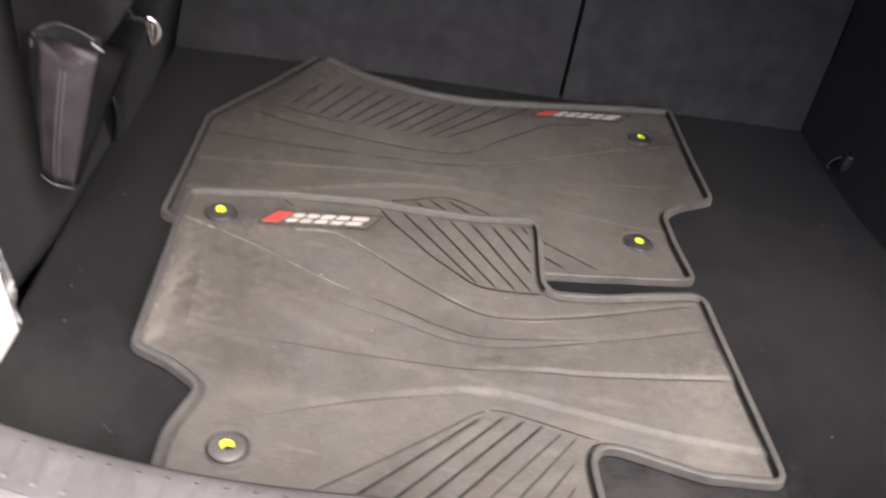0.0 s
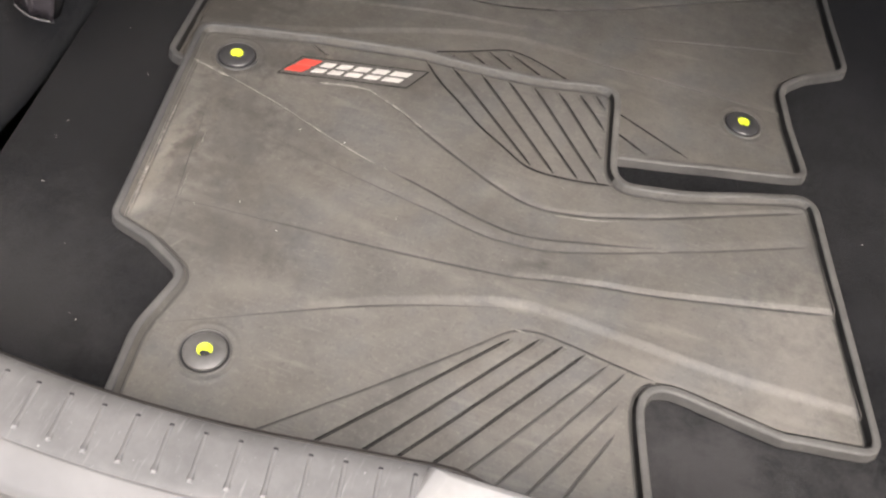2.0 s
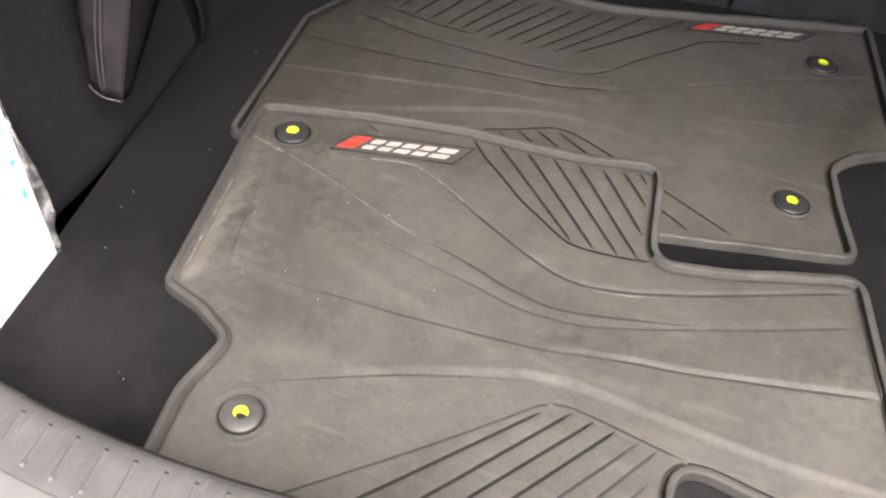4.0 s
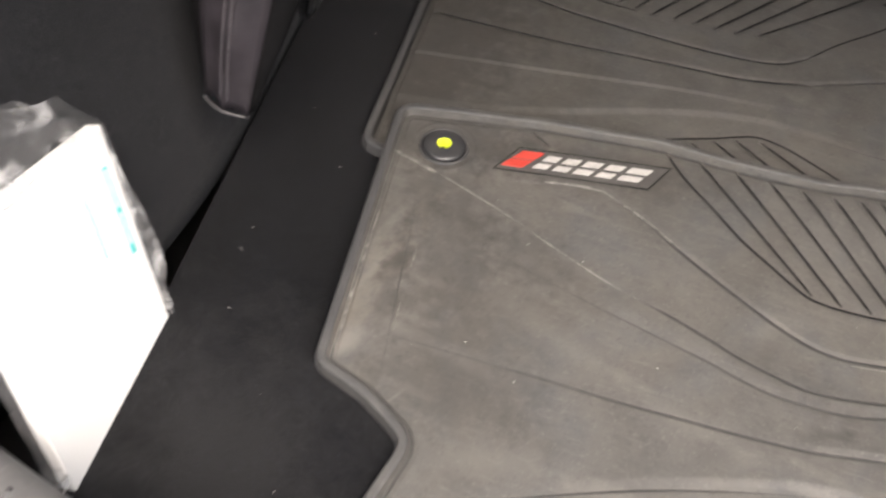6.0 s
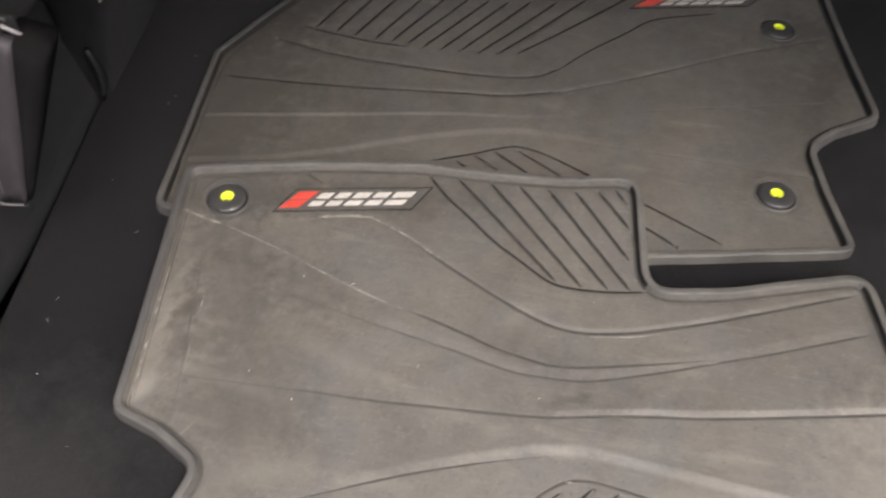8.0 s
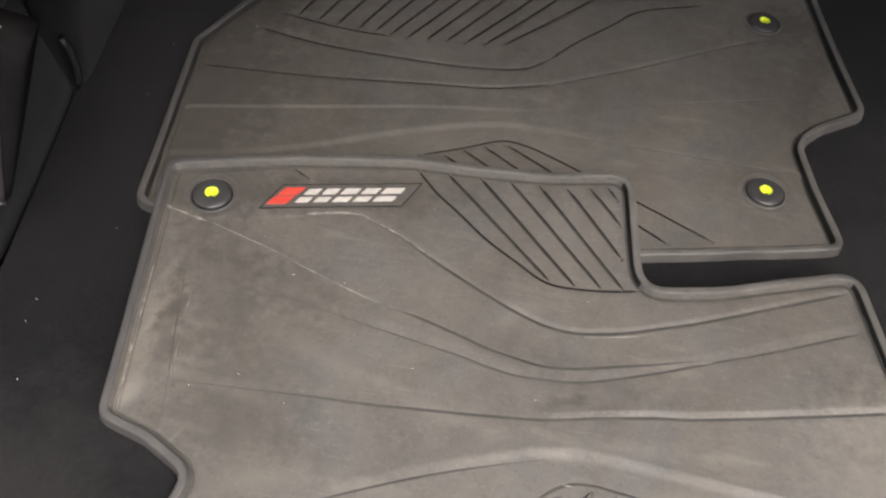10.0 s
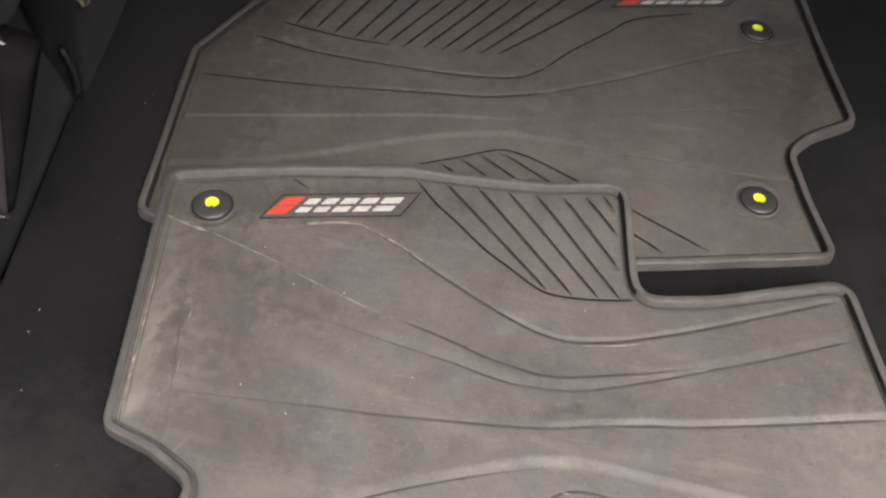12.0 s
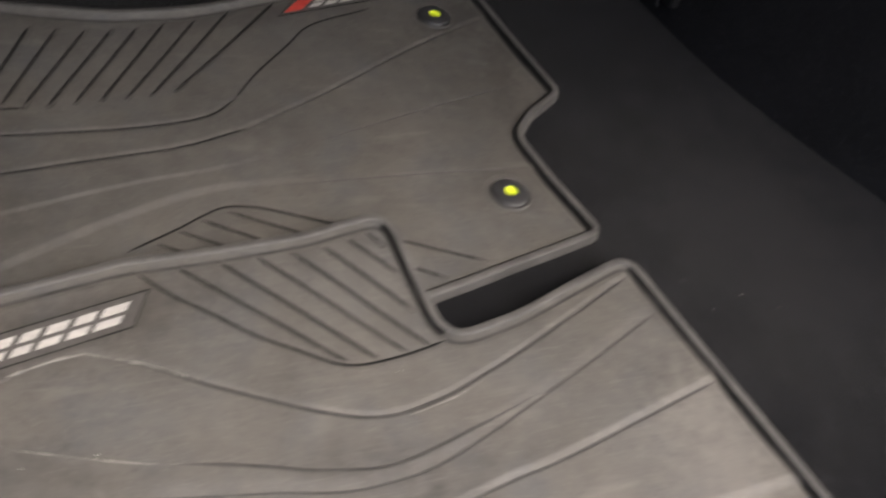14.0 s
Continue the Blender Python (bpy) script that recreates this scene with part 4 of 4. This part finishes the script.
near_steps = [(STEP_A, 0.0011, 0.006, 0.035, -0.3, 0.1), (BAND_A2, 0.0010, 0.012, 0.03, -0.1, 0.3), (FOLD_A, 0.0024, 0.008, 0.030, 0.33, 0.46), (FOLD_A2, 0.0028, 0.011, 0.025, 0.20, 0.38)]
near_ridges = [(((-0.010, -0.070), (0.000, -0.140), (0.012, -0.205)), 0.012, 0.0012)]
for points, wide in ((((-0.040, -0.023), (-0.016, -0.028), (0.007, -0.033)), 0.0022), (((0.012, -0.0335), (0.067, -0.048), (0.100, -0.058)), 0.0010), (((0.104, -0.0605), (0.150, -0.0755), (0.190, -0.0875), (0.217, -0.0935)), 0.0010),
                     (((0.104, -0.002), (0.120, 0.003), (0.140, 0.008), (0.158, 0.010)), 0.0016), (((0.1575, 0.0105), (0.173, 0.0045), (0.205, -0.0080), (0.240, -0.0275)), 0.0010),
                     (((-0.004, 0.043), (0.036, 0.052), (0.074, 0.0605)), 0.0009), (((0.394, -0.2325), (0.404, -0.2325)), 0.0011), (((0.440, -0.2335), (0.447, -0.2345)), 0.0010), (((0.464, -0.236), (0.470, -0.2375)), 0.0010),
                     (((0.398, -0.0855), (0.440, -0.0755), (0.470, -0.0635)), 0.0009), (((-0.0235, -0.095), (-0.0185, -0.130), (-0.0135, -0.160)), 0.0013), (((-0.011, -0.178), (-0.006, -0.208), (-0.001, -0.238)), 0.0019),
                     (((0.0225, -0.120), (0.026, -0.142)), 0.0007), (((0.0305, -0.176), (0.036, -0.205)), 0.0007)):
    edge_line(near, points, lift_near, wide, near_steps, near_ridges)
mat_sheet(near, M_MAT, ring, lift_near, grooves, near_steps, near_ridges,
          ((0.002, 0.0, 0.029), (0.138, -0.356, 0.029)))
mat_rim(near, M_MAT, ring, lift_near, 0.001)
for x, y in ((0.002, 0.0), (0.138, -0.356)):
    eyelet(near, x, y, float(lift_near(x, y)), 0.0056 if y < -0.2 else 0.0018, y < -0.2)
emblem(near, (0.063, -0.003), (0.139, 0.0345), (0.000, 0.029), lift_near)

far = thing("floor_mat", (0.30, 0.25, 0.0), "dusty black rubber floor mat lying under the edge of another", "floor mat", "rubber mats in the boot")
ring = rounded_ring(((-0.071, -0.017, 0.014), (-0.102, 0.237, 0.012), (0.008, 0.500, 0.010), (0.095, 0.464, 0.2), (0.197, 0.450, 0.2), (0.290, 0.457, 0.2), (0.413, 0.494, 0.3), (0.642, 0.568, 0.008),
                     (0.700, 0.309, 0.014), (0.648, 0.272, 0.06), (0.618, 0.238, 0.040), (0.634, 0.165, 0.1), (0.656, 0.090, 0.011), (0.446, 0.033, 0.3), (0.150, -0.035, 0.2)))
STEP_B = ((-0.042, 0.285), (0.044, 0.273), (0.143, 0.272), (0.227, 0.276), (0.289, 0.289), (0.321, 0.314), (0.350, 0.355), (0.394, 0.404), (0.430, 0.441), (0.506, 0.471))
BAND_B = ((-0.083, 0.202), (0.060, 0.216), (0.193, 0.235), (0.260, 0.246), (0.326, 0.269), (0.428, 0.325), (0.536, 0.393), (0.651, 0.453))
FOLD_B = ((-0.073, 0.128), (0.074, 0.164), (0.200, 0.195), (0.298, 0.214), (0.397, 0.247), (0.534, 0.292), (0.674, 0.335))
FOLD_B2 = ((-0.069, 0.051), (0.005, 0.070), (0.090, 0.104), (0.177, 0.146), (0.269, 0.180), (0.335, 0.187), (0.467, 0.190), (0.625, 0.191))
HATCH_B = ((-0.019, 0.318), (0.018, 0.313), (0.071, 0.308), (0.121, 0.309))
HATCH_BN = ((0.198, 0.119), (0.241, 0.140), (0.264, 0.153), (0.284, 0.1625), (0.303, 0.163), (0.332, 0.155), (0.393, 0.1285), (0.436, 0.109), (0.523, 0.070))
grooves = [(STEP_B[:6], 0.0009, 0.0014), (STEP_B[5:], 0.0009, 0.0012), (BAND_B[:5], 0.0009, 0.0014), (BAND_B[4:], 0.0009, 0.0012, (0.02, 0.03)), (HATCH_B, 0.0009, 0.0020), (HATCH_BN, 0.0009, 0.0018), (FOLD_B[4:], 0.0006, 0.0005, (0.12, 0.06)), (FOLD_B2[5:], 0.0006, 0.0006, (0.10, 0.04))]
grooves += spread(((-0.001, 0.320), (0.026, 0.316), (0.051, 0.314), (0.078, 0.312), (0.100, 0.313), (0.120, 0.312), (0.141, 0.310), (0.165, 0.313), (0.190, 0.317), (0.214, 0.319), (0.238, 0.323), (0.262, 0.329)),
                  ((0.028, 0.411), (0.065, 0.431), (0.099, 0.441), (0.128, 0.436), (0.154, 0.432), (0.182, 0.430), (0.209, 0.432), (0.235, 0.435), (0.264, 0.442), (0.298, 0.448), (0.338, 0.465), (0.394, 0.482)))
grooves += spread(((0.222, 0.1265), (0.242, 0.139), (0.264, 0.150), (0.289, 0.158)), ((0.300, 0.078), (0.340, 0.079), (0.400, 0.065), (0.477, 0.0545)), 0.0013, 0.0024)
mat_sheet(far, M_MAT_B, ring, lift_far, grooves,
          [(STEP_B[:6], 0.0008, 0.005, 0.030, -0.3, 0.0), (BAND_B, 0.0010, 0.006, 0.020, 0.0, 0.2), (FOLD_B, 0.0015, 0.005, 0.030, 0.36, 0.22), (FOLD_B2, 0.0020, 0.010, 0.025, 0.42, 0.28)],
          [], ((0.581, 0.154, 0.029), (0.590, 0.457, 0.029)))
mat_rim(far, M_MAT_B, ring, lift_far, 0.0005)
for x, y in ((0.581, 0.154), (0.590, 0.457)):
    eyelet(far, x, y, float(lift_far(x, y)))
emblem(far, (0.405, 0.459), (0.152, 0.040), (0.006, 0.024), lift_far)


# ---- pouch on the side trim ----
pouch = thing("zip_pouch", W(-0.165, -0.07, 0.09), "black nylon zip pouch with pale piping hanging on the side trim", "pouch")


def mixp(a, b, s):
    return tuple(x + (y - x) * s for x, y in zip(a, b))


LOW = ((-0.188, -0.091, 0.113), (-0.170, -0.096, 0.107), (-0.151, -0.094, 0.101))
TOP = ((-0.188, -0.052, 0.268), (-0.152, -0.066, 0.266), (-0.118, -0.064, 0.262))
bm = bmesh.new()
rows = []
for k in range(15):
    s = k / 14
    l0, l1, l2 = (mixp(a, b, s) for a, b in zip(LOW, TOP))
    bulge = 0.006 * math.sin(math.pi * min(1, s * 1.1)) + 0.0012 * math.sin(19 * s)
    row = []
    for a in np.linspace(0, 1, 9):
        p = mixp(l0, l1, a * 2) if a < 0.5 else mixp(l1, l2, a * 2 - 1)
        sag = 0.020 * s**6 * math.sin(math.pi * a) ** 2
        fold = 0.0016 * math.sin(23 * a + 9 * s) + 0.0022 * math.sin(11 * a - 3 * s) * (1 - s)
        row.append(W(p[0], p[1] - bulge * math.sin(math.pi * a) + fold, p[2] - sag))
    row += [W(l2[0] - 0.002, l2[1] + 0.012, l2[2]), W(l0[0] + 0.002, l0[1] + 0.012, l0[2])]
    rows.append(row)
loft(bm, rows)
part("front_panel", bm, M_POUCH, pouch, "grey-violet nylon front", True)
# both sides take a darker cloth that paints in their shade
bm = bmesh.new()
rows = []
for k in range(11):
    s = k / 10
    l2 = mixp(LOW[2], TOP[2], s)
    r = mixp((-0.147, -0.088, 0.103), (-0.096, -0.062, 0.250), s)
    rows.append([W(l2[0] - 0.001, l2[1] + 0.002, l2[2]), W(r[0], r[1] - 0.004 * math.sin(3 * s), r[2]), W(r[0], r[1] + 0.035 * s + 0.004, r[2]), W(l2[0] - 0.03, l2[1] + 0.035 * s + 0.010, l2[2])])
loft(bm, rows)
part("side_panel", bm, M_POUCH_SIDE, pouch, "nylon side, shade in its dark colour", True)
bm = bmesh.new()
rows = []
for k in range(11):
    s = k / 10
    l0 = mixp(LOW[0], TOP[0], s)
    out_u = l0[0] - 0.002 - 0.016 * s
    rows.append([W(l0[0] + 0.001, l0[1] + 0.002, l0[2]), W(l0[0] + 0.004, l0[1] + 0.014, l0[2]), W(out_u, l0[1] + 0.014, l0[2]), W(out_u, l0[1] + 0.006 - 0.002 * math.sin(3 * s), l0[2])])
loft(bm, rows)
part("side_panel", bm, M_POUCH_SIDE, pouch, "nylon side, shade in its dark colour", True)


def tube(name, points, radius, mat, parent, label="", per=8, sides=8):
    pts = curve_through(points, per)
    bm = bmesh.new()
    rows = []
    for i, p in enumerate(pts):
        d = Vector(pts[min(i + 1, len(pts) - 1)] - pts[max(i - 1, 0)]).normalized()
        a = d.orthogonal().normalized() if not rows else (last - d * last.dot(d)).normalized()
        last = a
        b = d.cross(a)
        rows.append([tuple(Vector(p) + radius * (a * math.cos(2 * math.pi * k / sides) + b * math.sin(2 * math.pi * k / sides))) for k in range(sides)])
    loft(bm, rows)
    return part(name, bm, mat, parent, label, True)


tube("piping", [W(*p) for p in ((-0.194, -0.054, 0.258), (-0.190, -0.042, 0.272), (-0.172, -0.036, 0.280), (-0.148, -0.040, 0.279), (-0.126, -0.046, 0.272))], 0.0013, M_POUCH_LIP, pouch, "grey piping along the top")
bm = bmesh.new()
rows = [[W(u, v + dv, z + dz) for dv, dz in ((0.0, 0.0), (-0.003, 0.006), (-0.001, 0.007), (0.002, 0.001))] for u, v, z in ((-0.128, -0.050, 0.266), (-0.120, -0.046, 0.257), (-0.112, -0.041, 0.245), (-0.104, -0.036, 0.230))]
loft(bm, rows)
part("strap", bm, M_STRAP, pouch, "pale grey strap at the open end", True)
tube("piping", [W(*p) for p in ((-0.188, -0.092, 0.1125), (-0.181, -0.096, 0.1095), (-0.169, -0.099, 0.1055), (-0.150, -0.095, 0.1005))], 0.0011, M_POUCH_LIP, pouch, "pale grey piping along the bottom")
for du in (-0.0028, 0.0028):
    tube("zip", [W(mixp(LOW[1], TOP[1], s)[0] + du, mixp(LOW[1], TOP[1], s)[1] - 0.0078 * math.sin(math.pi * min(1, s * 1.1)) - 0.0010, mixp(LOW[1], TOP[1], s)[2]) for s in np.linspace(0.06, 0.86, 9)], 0.0007, M_ZIP, pouch, "grey zip teeth", 4)
bm = bmesh.new()
rows = [[W(-0.190, -0.047, z), W(-0.170, -0.038, z + 0.004), W(-0.146, -0.041, z + 0.003), W(-0.122, -0.046, z), W(-0.120, -0.0415, z), W(-0.146, -0.036, z), W(-0.170, -0.033, z), W(-0.192, -0.042, z)] for z in (0.200, 0.240, 0.274)]
loft(bm, rows)
part("lining", bm, M_DARK, pouch, "dark lining of the open top")
bm = bmesh.new()
rows = [[W(u, v, z), W(u + 0.0012, v - 0.001, z), W(u + 0.0012, v - 0.001, z + h), W(u, v, z + h)] for u, v, z, h in ((-0.142, -0.063, 0.246, 0.006), (-0.136, -0.064, 0.243, 0.011), (-0.130, -0.062, 0.239, 0.012), (-0.126, -0.060, 0.246, 0.010))]
loft(bm, rows)
part("tag", bm, M_PIPING, pouch, "small pale cloth tag")


# ---- package in clear film, standing in the side recess ----
E1, E2, EN = Vector((-0.125, 0.992, 0.0)), Vector((-0.2585, -0.032, 0.966)), Vector((0.958, 0.121, 0.260))
P0 = Vector((-0.120, -0.413, 0.0))
DR, PR = (0.2626, 0.965), (-0.965, 0.2626)
TOPR = (0.200, 0.1675)


def card(s, w, lift=0.0):
    """A place on the package: down from its top edge, in from its long edge, and off its face."""
    a, b = TOPR[0] - DR[0] * s + PR[0] * w, TOPR[1] - DR[1] * s + PR[1] * w
    return P0 + E1 * a + E2 * b + EN * lift


def card_slab(bm, s0, s1, w0, w1, low, high):
    rows = [[tuple(card(s, w, h)) for s, w in ((s0, w0), (s1, w0), (s1, w1), (s0, w1))] for h in (low, high)]
    loft(bm, rows)


package = thing("packaged_card", tuple(card(0.24, 0.07, -0.01)), "white card package with teal print in clear plastic film", "package")
bm = bmesh.new()
card_slab(bm, 0.0, 0.221, 0.0, 0.15, -0.012, 0.0)
softened(bm, 0.0015, 2)
part("card", bm, M_PAPER, package)
for s0, s1, w0, w1 in ((0.028, 0.030, 0.0055, 0.0105), (0.030, 0.094, 0.0055, 0.0064), (0.030, 0.094, 0.0096, 0.0105), (0.062, 0.066, 0.0064, 0.0096), (0.094, 0.102, 0.0055, 0.0105),
                       (0.038, 0.088, 0.036, 0.0370)):
    bm = bmesh.new()
    card_slab(bm, s0, s1, w0 + 0.004, w1 + 0.004, 0.0, 0.0006)
    part("print_bar", bm, M_TEAL, package, "teal printed mark")


def film(name, s_from, s_to, w_from, w_to, rows_n, loose, label):
    """A crumpled sleeve of clear film. s_from is a function of the place across, w_from one of the place down."""
    bm = bmesh.new()
    rows = []
    for r in np.linspace(0, 1, rows_n):
        row = []
        for k in range(30):
            a = 2 * math.pi * k / 30
            w0 = w_from(s_to * r)
            half = (w_to - w0) / 2
            w = w0 + half + half * math.copysign(abs(math.cos(a)) ** 0.5, math.cos(a))
            s = s_from(w) + (s_to - s_from(w)) * r
            h = -0.006 + 0.0085 * math.copysign(abs(math.sin(a)) ** 0.5, math.sin(a))
            c = loose * noise.noise(Vector((w * 60, s * 55, h * 120 + 3))) + 0.5 * loose * noise.noise(Vector((w * 160, s * 150, h * 90)))
            row.append(tuple(card(s + c * 1.2, w + c, h + c)))
        rows.append(row)
    loft(bm, rows, True, False)
    ob = part(name, bm, M_FILM, package, label, True)
    ob.visible_shadow = False


def film_rise(w):
    return -float(np.interp(w, (-0.004, 0.004, 0.030, 0.112, 0.155), (0.0, 0.005, 0.032, 0.058, 0.066)))


def fringe(s):
    return -float(np.interp(s, (0.0, 0.04, 0.075, 0.11, 0.135, 0.145, 0.20), (0.001, 0.003, 0.013, 0.018, 0.016, 0.008, 0.006)))


film("film_top", film_rise, 0.004, lambda s: -0.003, 0.155, 20, 0.008, "crumpled clear film above the card")
film("film_edge", lambda w: 0.0, 0.20, fringe, 0.0005, 34, 0.005, "crumpled clear film beside the card")
film("film_edge", lambda w: 0.0, 0.20, lambda s: 0.1495, 0.158, 30, 0.0045, "crumpled clear film beside the card")

# ---- small fixtures ----
ring_hook = thing("tie_down_loop", W(-0.093, 0.046, 0.240), "chromed metal tie-down loop on the side trim ledge", "tie-down")
bm = bmesh.new()
rows = []
for k in range(13):
    q = k / 12
    wide = 0.0105 * min(1.0, math.sqrt(0.10 + 5 * q)) * math.sqrt(max(1 - q**2.4, 0.03))
    mid = -0.0915 + 0.006 * math.sin(math.pi * q) - 0.001 * q
    rows.append([W(mid + wide * math.cos(a), 0.044 + 0.003 * math.sin(a) + 0.006 * q, 0.2645 - 0.042 * q) for a in np.linspace(0, 2 * math.pi, 12, endpoint=False)])
loft(bm, rows)
part("loop", bm, M_CHROME, ring_hook, "", True)
for du in (-0.004, 0.003):
    tube("wire", [W(-0.0895 + du * (1 - 0.28 * k), 0.0385 + 0.003 * k, 0.2585 - 0.011 * k) for k in range(4)], 0.0011, M_CHROME, ring_hook)
tube("bar", [W(-0.130, 0.048, 0.256), W(-0.112, 0.046, 0.259), W(-0.093, 0.044, 0.259)], 0.0022, M_DARK, ring_hook, "black pin in the ledge")
bm = bmesh.new()
lathe(bm, W(-0.118, 0.046, 0.2635), ((0.001, 0.004), (0.006, 0.003), (0.008, 0.001), (0.008, -0.004)), 20)
part("socket", bm, M_LEDGE, ring_hook, "", True)

bag_hook = thing("bag_hook", W(0.991, 0.307, 0.044), "small black plastic bag hook on the side trim", "hook")
bm = bmesh.new()
box_uv(bm, 0.988, 1.004, 0.297, 0.317, 0.028, 0.062)
softened(bm, 0.004, 2)
part("base", bm, M_DARK, bag_hook, "", True)
tube("arm", [W(0.985, 0.307, 0.056), W(0.971, 0.307, 0.046), W(0.967, 0.307, 0.036), W(0.973, 0.307, 0.030)], 0.0018, M_DARK, bag_hook)

# lint and crumbs on carpet and mats
rng = random.Random(5)
bm = bmesh.new()
for i in range(30):
    if i < 15:
        x, y, z = rng.uniform(-0.13, 0.02), rng.uniform(-0.38, 0.30), 0.0008
        if y > -0.28 and x > -0.06:
            x = rng.uniform(-0.14, -0.08)
    elif i < 24:
        x, y = rng.uniform(0.05, 0.62), rng.uniform(-0.22, -0.03)
        z = float(lift_near(x, y)) + 0.0018
    else:
        x, y, z = rng.uniform(0.72, 0.95), rng.uniform(-0.30, 0.35), 0.0008
    r = rng.uniform(0.0003, 0.0007)
    a = rng.uniform(0, math.pi)
    top = bm.verts.new((x, y, z + r))
    foot = [bm.verts.new((x + r * q * math.cos(a + b), y + r * q * math.sin(a + b), z)) for b, q in ((0, 1.6), (1.5, 0.7), (3.1, 1.4), (4.6, 0.8))]
    for p, q in zip(foot, foot[1:] + foot[:1]):
        bm.faces.new((p, q, top))
    bm.faces.new(foot[::-1])
tagged(part("lint", bm, M_LINT), "pale lint and crumbs on carpet and rubber", "lint", "", "stuff")
